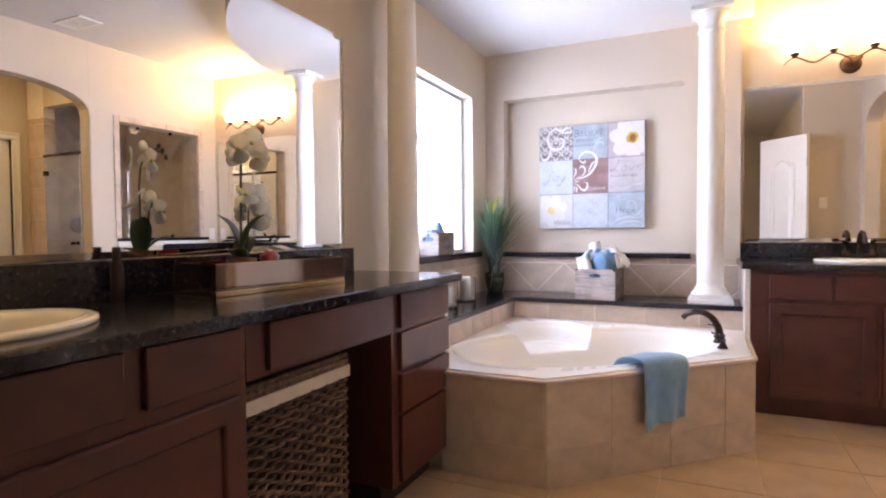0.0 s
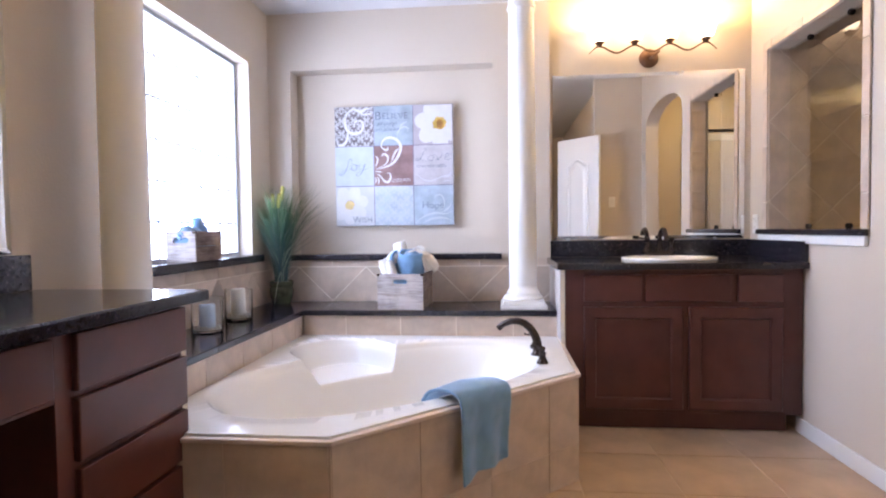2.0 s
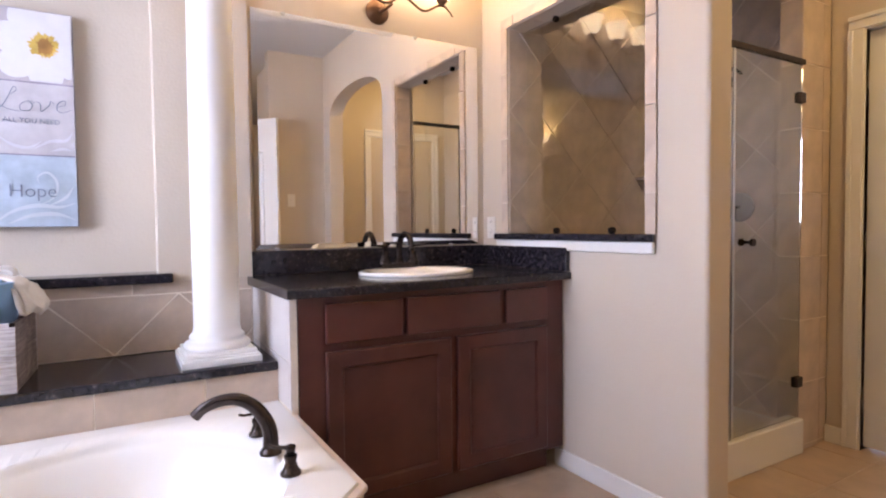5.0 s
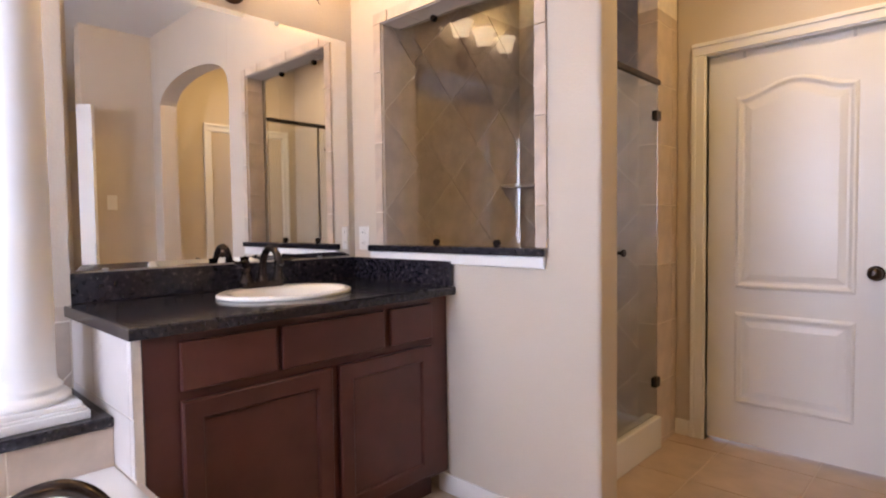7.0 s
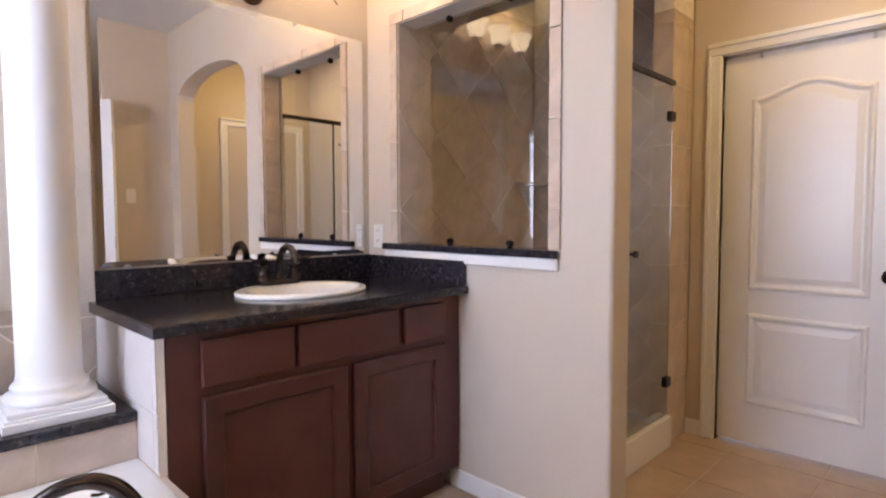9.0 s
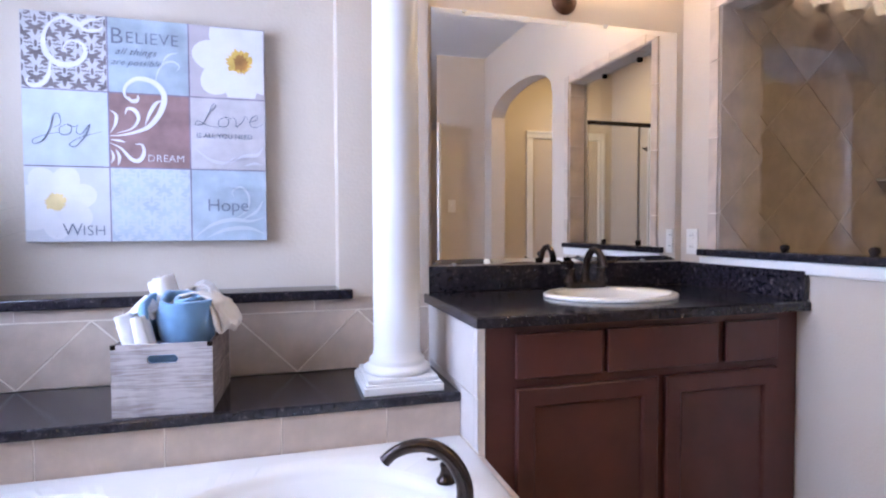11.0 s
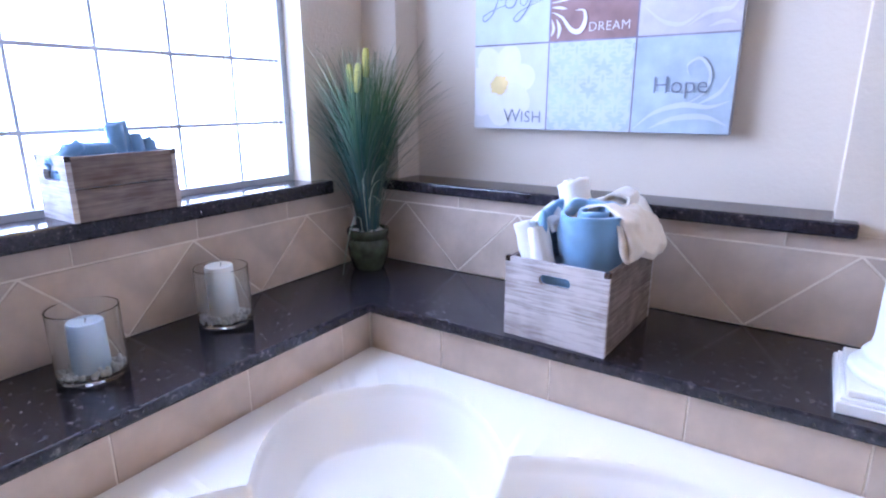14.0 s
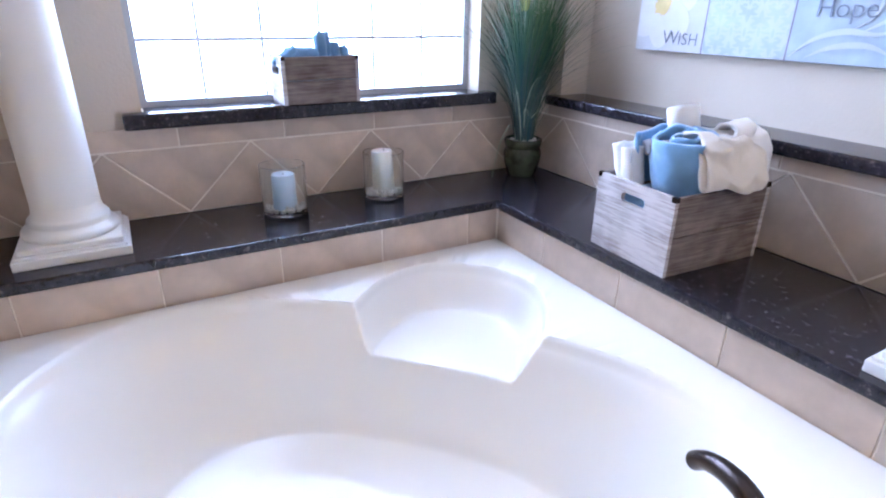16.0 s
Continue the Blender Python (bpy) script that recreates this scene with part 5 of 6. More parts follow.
def cloth_roll(r, length, turns=2.6, thick=0.011, loose=0.0, seed=1):
    """A towel rolled up: a spiral sheet with thickness, its axis along x."""
    own = bmesh.new()
    n, m = int(26 * turns), 14
    rings = []
    for k in range(n + 1):
        s = k / n
        a = -2 * math.pi * turns * s
        rr = r * (0.16 + 0.84 * s) + loose * math.sin(a * 1.5 + seed) * s
        row = []
        for j in range(m + 1):
            q = j / m
            x = (q - 0.5) * length + 0.006 * math.sin(5 * s + seed)
            bulge = 1 + 0.05 * math.sin(math.pi * q)
            row.append((x, rr * bulge * math.cos(a), rr * bulge * math.sin(a)))
        rings.append(row)
    grid = [[own.verts.new(p) for p in row] for row in rings]
    for k in range(n):
        for j in range(m):
            own.faces.new((grid[k][j], grid[k][j + 1], grid[k + 1][j + 1], grid[k + 1][j]))
    bmesh.ops.recalc_face_normals(own, faces=own.faces)
    bmesh.ops.solidify(own, geom=own.faces[:], thickness=thick)
    k_ = r / 0.1
    wobble(own, 0.014 * k_ + 0.003, 9, seed)
    wobble(own, 0.005 * k_ + 0.001, 28, seed + 1)
    wobble(own, 0.0015, 70, seed + 2)
    return own


def towel(name_label, x, y, z, rot, r, length, m, turns=2.6, seed=1, squash=(1, 1, 1), thick=0.011):
    ob = thing("towel", x, y, z, name_label, "towel")
    ob.matrix_world = pose(x, y, z)
    bm = cloth_roll(r, length, turns, thick, 0.002, seed)
    bmesh.ops.transform(bm, matrix=pose(0, 0, 0, rot[0], 0, rot[2]) @ pose(0, 0, 0, 0, rot[1], 0) @ Matrix.Diagonal((*squash, 1)), verts=bm.verts)
    part("cloth", bm, m, ob, smooth=True)
    return ob


def strip_cloth(path, width_dir, half, thick=0.012, n=40, seed=1, m=12, taper=None, amp=0.004):
    """A band of cloth that follows a path of (x, y, z) points, half wide to either side."""
    own = bmesh.new()
    pts = [Vector(p) for p in path]
    fine = []
    segs = len(pts) - 1
    for k in range(n + 1):
        t = k / n * segs
        i = min(int(t), segs - 1)
        f = t - i
        p0, p1, p2, p3 = pts[max(i - 1, 0)], pts[i], pts[i + 1], pts[min(i + 2, segs)]
        fine.append(0.5 * ((2 * p1) + (p2 - p0) * f + (2 * p0 - 5 * p1 + 4 * p2 - p3) * f * f + (3 * p1 - p0 - 3 * p2 + p3) * f ** 3))
    wd = Vector(width_dir).normalized()
    grid = []
    for k, p in enumerate(fine):
        h = half * (taper(k / n) if taper else 1)
        grid.append([own.verts.new(p + wd * h * (2 * j / m - 1)) for j in range(m + 1)])
    for k in range(n):
        for j in range(m):
            own.faces.new((grid[k][j], grid[k][j + 1], grid[k + 1][j + 1], grid[k + 1][j]))
    bmesh.ops.recalc_face_normals(own, faces=own.faces)
    bmesh.ops.solidify(own, geom=own.faces[:], thickness=thick)
    wobble(own, amp, 14, seed)
    wobble(own, amp * 0.3, 36, seed + 1)
    wobble(own, 0.0012, 60, seed + 3)
    return own


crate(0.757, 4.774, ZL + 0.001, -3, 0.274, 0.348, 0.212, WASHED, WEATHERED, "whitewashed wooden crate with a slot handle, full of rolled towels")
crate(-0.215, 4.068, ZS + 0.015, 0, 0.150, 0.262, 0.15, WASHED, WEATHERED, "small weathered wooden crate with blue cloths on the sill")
towel("large blue rolled towel on top in the crate", 0.792, 4.706, 0.892, (11, 90, 15), 0.108, 0.152, BLUE, 2.3, 3, (1.0, 0.88, 1.04), 0.010)
towel("small white rolled towel standing in the crate", 0.722, 4.775, 0.955, (8, 76, -40), 0.052, 0.130, COTTON, 2.05, 5, (1, 1, 1), 0.017)
towel("thin white rolled cloth in the crate", 0.652, 4.668, 0.862, (12, 76, -35), 0.033, 0.11, COTTON, 2.75, 6)
towel("thin white rolled cloth in the crate", 0.690, 4.652, 0.860, (14, 80, -60), 0.031, 0.10, COTTON, 2.75, 7)
towel("thin white rolled cloth beside the blue towel", 0.655, 4.725, 0.900, (0, 48, 215), 0.034, 0.13, COTTON, 2.2, 8)
ob = thing("towel", 0.855, 4.81, 0.845, "cream towel draped over the back of the crate", "towel")
ob.location.x += 0.012
part("cloth", rel(ob, strip_cloth([(0.75, 4.80, 0.86), (0.765, 4.80, 0.93), (0.80, 4.795, 0.958), (0.85, 4.78, 0.962), (0.892, 4.765, 0.945), (0.912, 4.755, 0.905), (0.922, 4.75, 0.865), (0.916, 4.745, 0.844), (0.898, 4.745, 0.852), (0.89, 4.75, 0.90), (0.87, 4.76, 0.93)], (0.25, 1, -0.12), 0.088, 0.010, 80, 4, 24, None, 0.019)), CREAM, ob, smooth=True)
ob = thing("towel", 0.80, 4.86, 0.84, "white folded towel behind the rolled ones in the crate", "towel")
part("cloth", rel(ob, strip_cloth([(0.66, 4.84, 0.80), (0.675, 4.85, 0.89), (0.74, 4.87, 0.955), (0.82, 4.88, 0.965), (0.88, 4.88, 0.92), (0.885, 4.88, 0.83)], (0.1, 1, 0.1), 0.055, 0.013, 50, 9, 16, None, 0.016)), COTTON, ob, smooth=True)
for nm, pth, hw_ in (("white cloth folded over the side of the crate", ((0.640, 4.76, 0.80), (0.628, 4.75, 0.86), (0.640, 4.74, 0.90), (0.690, 4.73, 0.925), (0.715, 4.72, 0.90)), 0.05),
                     ("white crumpled cloth over the front corner of the crate", ((0.652, 4.70, 0.825), (0.655, 4.705, 0.875), (0.685, 4.715, 0.915), (0.735, 4.73, 0.94), (0.76, 4.74, 0.90)), 0.045),
                     ("white cloth folded in a loop on top of the crate", ((0.77, 4.86, 0.93), (0.80, 4.86, 0.985), (0.85, 4.85, 0.985), (0.86, 4.84, 0.955), (0.81, 4.84, 0.945)), 0.03)):
    ob = thing("towel", pth[0][0], pth[0][1], pth[0][2], nm, "towel")
    part("cloth", rel(ob, strip_cloth(pth, (0.1, 1, 0.1), hw_, 0.011, 36, len(nm), 12, None, 0.010)), COTTON, ob, smooth=True)
for k, (dy, r, ln, rot, dz) in enumerate(((-0.098, 0.025, 0.085, (0, -30, 88), 0.166), (-0.045, 0.029, 0.105, (0, 4, 84), 0.170), (0.018, 0.027, 0.125, (0, 88, 10), 0.176), (0.045, 0.018, 0.12, (0, 84, 60), 0.176), (0.074, 0.023, 0.09, (0, 80, 30), 0.158), (0.105, 0.019, 0.08, (0, 84, 0), 0.154))):
    towel("small rolled blue cloth in the crate on the sill", -0.215, 4.068 + dy, ZS + 0.005 + dz - 0.012, rot, r, ln, BLUE, 2.2, 10 + k, thick=0.007)
part_filler = thing("towel", -0.215, 4.068, ZS + 0.10, "folded blue cloth filling the small crate", "towel")
part("cloth", wobble(box(-0.06, 0.06, -0.115, 0.115, -0.07, 0.035, 0.02, seg=3), 0.004, 25, 3), BLUE, part_filler, smooth=True)
part_filler = thing("towel", 0.757, 4.774, ZL + 0.09, "folded white towels filling the large crate", "towel")
part("cloth", wobble(box(-0.112, 0.112, -0.148, 0.148, -0.075, 0.085, 0.03, seg=3), 0.005, 20, 5), BLUE, part_filler, "folded blue towel", smooth=True)

hang = thing("towel", 1.22, 3.41, 0.49, "blue towel hanging over the tiled rim of the bath", "towel")
nx, ny = Vector((0.698, -0.716, 0)), Vector((0.716, 0.698, 0))
base = Vector((1.248, 3.399, 0))


def fold_path(a, drop):
    p = [base - nx * 0.16 + Vector((0, 0, 0.445)), base - nx * 0.12 + Vector((0, 0, 0.487)), base - nx * 0.06 + Vector((0, 0, 0.505)), base + nx * 0.02 + Vector((0, 0, 0.506)), base + nx * 0.047 + Vector((0, 0, 0.478)), base + nx * 0.048 + Vector((0, 0, 0.40)), base + nx * 0.046 + Vector((0, 0, 0.32)), base + nx * 0.05 + Vector((0, 0, drop))]
    return p


def towel_sheet():
    own = bmesh.new()
    n, m = 60, 40
    path = fold_path(0, 0.235)
    segs = len(path) - 1
    grid = []
    for k in range(n + 1):
        t = k / n * segs
        i = min(int(t), segs - 1)
        f = t - i
        p0, p1, p2, p3 = path[max(i - 1, 0)], path[i], path[i + 1], path[min(i + 2, segs)]
        c = 0.5 * ((2 * p1) + (p2 - p0) * f + (2 * p0 - 5 * p1 + 4 * p2 - p3) * f * f + (3 * p1 - p0 - 3 * p2 + p3) * f ** 3)
        s = k / n
        row = []
        for j in range(m + 1):
            q = 2 * j / m - 1
            half = 0.135 - 0.025 * s
            fall = max(0, s - 0.5) * 2
            p = c + ny * (half * q - 0.02 * fall) + nx * (0.010 * fall * (1 + math.sin(q * 6 + 0.6))) + Vector((0, 0, -0.035 * fall * q * q * (1 if q < 0 else -0.4)))
            p += Vector((0, 0, 0.012 * (1 - fall) * (1 - abs(q)) * (1 if 0.2 < s < 0.55 else 0.3)))
            row.append(own.verts.new(p))
        grid.append(row)
    for k in range(n):
        for j in range(m):
            own.faces.new((grid[k][j], grid[k][j + 1], grid[k + 1][j + 1], grid[k + 1][j]))
    bmesh.ops.recalc_face_normals(own, faces=own.faces)
    bmesh.ops.solidify(own, geom=own.faces[:], thickness=-0.012)
    return wobble(own, 0.0015, 40, 3)


part("cloth", rel(hang, towel_sheet()), BLUE, hang, smooth=True)


# ---- candles ----
def hurricane(x, y, tilt, ch, m, label, cdx=0.0):
    ob = thing("candle_holder", x, y, ZL + 0.001, label, "candle holder", "candle holders")
    r, h = 0.072, 0.160
    prof = [(0, 0), (r - 0.004, 0), (r, 0.004), (r, h), (r - 0.0015, h + 0.001), (r - 0.003, h), (r - 0.003, 0.012), (r - 0.008, 0.009), (0, 0.009)]
    part("glass_cylinder", lathe(prof, 40), GLASS, ob, "clear glass cylinder", smooth=50).visible_shadow = False
    rr = random.Random(int(y * 100))
    c = thing("candle", x, y, ZL + 0.018, "plain pillar candle standing on pebbles in the glass", "candle")
    cm = lathe([(0, 0), (0.036, 0), (0.037, 0.003), (0.037, ch - 0.004), (0.035, ch), (0.02, ch - 0.003), (0, ch - 0.004)], 32)
    bmesh.ops.transform(cm, matrix=pose(cdx, 0, 0.003, tilt, 0, 0), verts=cm.verts)
    part("wax", cm, m, c, smooth=50)
    part("wick", tube([(cdx, 0, ch - 0.004), (cdx + 0.002, 0.002, ch + 0.008)], 0.001, 6), DARK, c)
    bm = bmesh.new()
    for k in range(95):
        a, d = rr.uniform(0, 2 * math.pi), rr.uniform(0.044, 0.0605)
        own = bmesh.new()
        bmesh.ops.create_icosphere(own, subdivisions=1, radius=rr.uniform(0.006, 0.0090))
        bmesh.ops.transform(own, matrix=pose(d * math.cos(a), d * math.sin(a), 0.016 + rr.uniform(0, 0.018), rr.uniform(0, 90), rr.uniform(0, 90), 0) @ Matrix.Diagonal((1, 0.85, 0.65, 1)), verts=own.verts)
        join(bm, own)
    peb = part("pebbles", bm, PEBBLE, ob, "white pebbles", kind="stuff", smooth=True)


hurricane(-0.060, 3.888, 0, 0.11, CANDLE_BLUE, "clear glass cylinder with a pale blue candle and pebbles")
hurricane(-0.078, 4.250, 2.5, 0.145, CANDLE, "clear glass cylinder with a tall white candle and pebbles")

# ---- potted grass ----
pot = thing("potted_grass", -0.085, 4.87, ZL + 0.001, "tall artificial grass with cattails in a green glazed pot", "potted plant")
prof = [(0, 0), (0.058, 0), (0.064, 0.01), (0.078, 0.05), (0.083, 0.085), (0.080, 0.105), (0.074, 0.114), (0.078, 0.119), (0.081, 0.130), (0.083, 0.142), (0.080, 0.150), (0.070, 0.150), (0.068, 0.13), (0, 0.128)]
prof = [(q[0] * 0.92, q[1]) for q in prof]
part("pot", lathe(prof, 40), GLAZE, pot, "dark green glazed pot", smooth=50)
rr = random.Random(4)
bm = bmesh.new()
for k in range(60):
    a, d = rr.uniform(0, 2 * math.pi), 0.062 * math.sqrt(rr.random())
    own = bmesh.new()
    bmesh.ops.create_icosphere(own, subdivisions=1, radius=rr.uniform(0.006, 0.010))
    bmesh.ops.transform(own, matrix=pose(d * math.cos(a), d * math.sin(a), 0.135 + rr.uniform(0, 0.008)), verts=own.verts)
    join(bm, own)
part("pebbles", bm, PEBBLE, pot, "white pebbles", kind="stuff", smooth=True)


def blades(count, seed, spread, low, high, droop, width, outer=False):
    """Many thin tapered arching blades, joined."""
    rnd = random.Random(seed)
    verts, faces = [], []
    for k in range(count):
        a = rnd.uniform(0, 2 * math.pi)
        r0 = rnd.uniform(0, 0.040)
        ln = rnd.uniform(low, high)
        out = (rnd.uniform(0.6, 1.0) if outer else rnd.uniform(0.02, 1.0) ** 1.3) * spread
        dr = rnd.uniform(0.4, 1.0) * droop
        d = Vector((math.cos(a), math.sin(a), 0))
        side = Vector((-d.y, d.x, 0))
        n = 9
        w = width * rnd.uniform(0.6, 1.2)
        start = len(verts)
        for i in range(n + 1):
            s = i / n
            p = d * (r0 + 0.25 * out * s + out * 0.75 * s ** 2.6) + Vector((0, 0, 0.13 + ln * (s - dr * s ** 3.2)))
            p += side * 0.02 * math.sin(3 * s + a * 3) * s
            p.x = max(p.x, -0.135 + 0.004 * rnd.random())
            p.y = min(p.y, 0.150 if p.z < 0.30 else 0.27)
            ww = w * (0.7 + 0.6 * s) * (1 - s ** 3)
            verts += [p - side * ww, p + side * ww + d * 0.0006]
        for i in range(n):
            q = start + 2 * i
            faces.append((q, q + 1, q + 3, q + 2))
    bm = bmesh.new()
    vs = [bm.verts.new(v) for v in verts]
    for f in faces:
        bm.faces.new([vs[i] for i in f])
    return bm


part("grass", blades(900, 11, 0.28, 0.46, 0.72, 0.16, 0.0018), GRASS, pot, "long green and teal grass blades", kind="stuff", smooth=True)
part("drooping_grass", blades(420, 12, 0.46, 0.40, 0.68, 0.42, 0.0010), WISP, pot, "thin drooping grass blades", kind="stuff", smooth=True)
part("fallen_blade", tube([(0.02, -0.05, 0.13), (0.03, -0.07, 0.20), (0.035, -0.10, 0.215), (0.03, -0.13, 0.16), (0.02, -0.145, 0.08), (0.01, -0.15, 0.01)], [0.002, 0.002, 0.002, 0.0017, 0.0014, 0.0008], 6), PALEBLADE, pot, "single pale blade hanging over the pot", smooth=True)
part("pale_blades", blades(16, 15, 0.24, 0.26, 0.46, 0.62, 0.0020, True), PALEBLADE, pot, "pale arching blades", kind="stuff", smooth=True)
for k, (dx, dy, h, lean) in enumerate(((-0.03, -0.02, 0.68, -2), (0.015, 0.0, 0.73, 1), (0.0, -0.03, 0.68, 2))):
    bm = tube([(dx * 0.4, dy * 0.4, 0.13), (dx, dy, h - 0.08), (dx + 0.002 * lean, dy, h)], 0.003, 6)
    part("stalk", bm, PALEBLADE, pot)
    part("cattail", lathe([(0, 0), (0.009, 0.006), (0.012, 0.03), (0.012, 0.075), (0.009, 0.095), (0, 0.10)], 14, m=pose(dx, dy, h - 0.06, 0, lean * 3, 0)), CATTAIL, pot, "yellow cattail head", smooth=True)

# ---- tray, orchid and basket ----
tray = thing("tray", -0.033, 2.216, ZW + 0.001, "mirrored decorative tray with gold edges on the granite top", "tray")
tx0, tx1, ty0, ty1, th = -0.141, 0.075, 1.929, 2.504, 0.100
bm = box(tx0, tx0 + 0.006, ty0, ty1, 0.004, th)
for nm, b in (("side", (tx0, tx0 + 0.005, ty0, ty1)), ("side", (tx1 - 0.005, tx1, ty0, ty1)), ("end", (tx0 + 0.0055, tx1 - 0.0055, ty0, ty0 + 0.005)), ("end", (tx0 + 0.0055, tx1 - 0.0055, ty1 - 0.005, ty1))):
    part(nm, rel(tray, box(b[0], b[1], b[2], b[3], ZW + 0.018, ZW + th, 0.001)), TRAYGLASS, tray, "dark mirrored side")
bm.free()
part("floor_panel", rel(tray, box(tx0 + 0.005, tx1 - 0.005, ty0 + 0.005, ty1 - 0.005, ZW + 0.002, ZW + 0.012)), TRAYGLASS, tray)
bm = box(tx0 - 0.002, tx1 + 0.002, ty0 - 0.002, ty1 + 0.002, ZW + 0.001, ZW + 0.017, 0.001)
part("gold_base", rel(tray, bm), GOLD, tray, "polished gold base band")
own = bmesh.new()
for b in ((tx0 - 0.001, tx0 + 0.006, ty0 - 0.001, ty1 + 0.001), (tx1 - 0.006, tx1 + 0.001, ty0 - 0.001, ty1 + 0.001)):
    box(b[0], b[1], b[2], b[3], ZW + th, ZW + th + 0.003, bm=own)
for b in ((tx0 + 0.006, tx1 - 0.006, ty0 - 0.001, ty0 + 0.006), (tx0 + 0.006, tx1 - 0.006, ty1 - 0.006, ty1 + 0.001)):
    box(b[0], b[1], b[2], b[3], ZW + th, ZW + th + 0.003, bm=own)
part("rim", rel(tray, own), GOLD, tray, "thin gold rim")

tray.matrix_world = pose(0.018, 2.179, ZW + 0.001, 0, 0, -6.3)
orc = thing("orchid", 0.05, 2.03, ZW + 0.014, "white moth orchid in bloom standing in the mirrored tray", "potted plant")
part("pot", wobble(lathe([(0, 0), (0.035, 0), (0.045, 0.05), (0.048, 0.10), (0, 0.105)], 20), 0.008, 30, 2), MOSS, orc, "brown mossy root ball", smooth=True)


def leaf_mesh(ln, w, m, arch=0.4, n=10):
    own = bmesh.new()
    rows = []
    for i in range(n + 1):
        s = i / n
        ww = w * math.sin(math.pi * min(1, 0.08 + 0.92 * s)) ** 0.7 * (1 if s < 1 else 0.05)
        x, z = ln * s, ln * (0.9 * s - arch * 1.6 * s * s)
        rows.append([own.verts.new((x, -ww, z + 0.25 * ww)), own.verts.new((x, 0, z)), own.verts.new((x, ww, z + 0.25 * ww))])
    for ra, rb in zip(rows, rows[1:]):
        for k in range(2):
            own.faces.new((ra[k], ra[k + 1], rb[k + 1], rb[k]))
    bmesh.ops.recalc_face_normals(own, faces=own.faces)
    bmesh.ops.solidify(own, geom=own.faces[:], thickness=0.002)
    bmesh.ops.transform(own, matrix=m, verts=own.verts)
    return own


for az, ln, el in ((28, 0.16, 44), (208, 0.16, 44), (120, 0.12, 20), (-75, 0.07, 10)):
    part("leaf", leaf_mesh(ln, 0.034, pose(0, 0, 0.095, 0, -el, az), 0.35), LEAF, orc, "broad dark green leaf", smooth=True)


def blossom(x, y, z, az, el, size, parent):
    own = bmesh.new()
    for k, (a, ln, w) in enumerate(((90, 1.0, 0.42), (205, 1.0, 0.40), (335, 1.0, 0.40), (160, 1.1, 0.62), (20, 1.1, 0.62))):
        n = 14
        pts = []
        for i in range(n):
            b = 2 * math.pi * i / n
            px, py = size * ln * (0.52 + 0.5 * math.cos(b)), size * w * math.sin(b)
            ca, sa = math.cos(radians(a)), math.sin(radians(a))
            pts.append((px * ca - py * sa, px * sa + py * ca, 0.004 * (k > 2) + 0.18 * (px * px + py * py) / size))
        c = own.verts.new((0, 0, 0.003 * (k > 2)))
        vs = [own.verts.new(p) for p in pts]
        for i in range(n):
            own.faces.new((c, vs[i], vs[(i + 1) % n]))
    bmesh.ops.recalc_face_normals(own, faces=own.faces)
    bmesh.ops.solidify(own, geom=own.faces[:], thickness=0.0012)
    m = pose(x, y, z, 0, 0, az) @ pose(0, 0, 0, 0, 90 - el, 0)
    bmesh.ops.transform(own, matrix=m, verts=own.verts)
    f = part("flower", own, PETALS, parent, "open white orchid flower", smooth=True)
    lip = lathe([(0, 0.012), (0.005, 0.010), (0.008, 0.004), (0.004, 0)], 10)
    bmesh.ops.transform(lip, matrix=m, verts=lip.verts)
    part("lip", lip, CATTAIL, f, smooth=True)


stem1 = [(0, 0, 0.09), (0.0, 0.0, 0.22), (0.002, 0.0, 0.36), (0.0, 0.006, 0.43), (0.0, 0.03, 0.48), (0.0, 0.07, 0.505), (0, 0.11, 0.48)]
stem2 = [(0.0, 0.025, 0.09), (0.0, 0.03, 0.18), (0.0, 0.035, 0.26), (0.005, 0.055, 0.30), (0.01, 0.10, 0.27)]
for st in (stem1, stem2):
    part("stem", tube(st, 0.0035, 8), STEM, orc, smooth=True)
for x, y, z, az, el, s in ((0.012, -0.018, 0.455, -50, 5, 0.046), (0.015, 0.035, 0.482, -20, 5, 0.046), (0.022, 0.055, 0.435, -35, -12, 0.042), (0.02, 0.002, 0.305, -30, 42, 0.046), (0.02, 0.055, 0.300, 0, 12, 0.044), (0.03, 0.045, 0.240, -30, 0, 0.047), (-0.035, 0.02, 0.45, 175, 5, 0.042), (-0.035, 0.05, 0.265, 180, 0, 0.042)):
    blossom(x, y, z, az, el, s, orc)
for x, y, z in ((0, 0.115, 0.475), (0.0, 0.10, 0.50), (0.002, 0.085, 0.515), (0.01, 0.105, 0.26), (0.01, 0.085, 0.29)):
    part("bud", lathe([(0, 0), (0.006, 0.004), (0.008, 0.012), (0.004, 0.02), (0, 0.022)], 10, m=pose(x, y, z - 0.01)), STEM, orc, "closed dark bud", smooth=True)

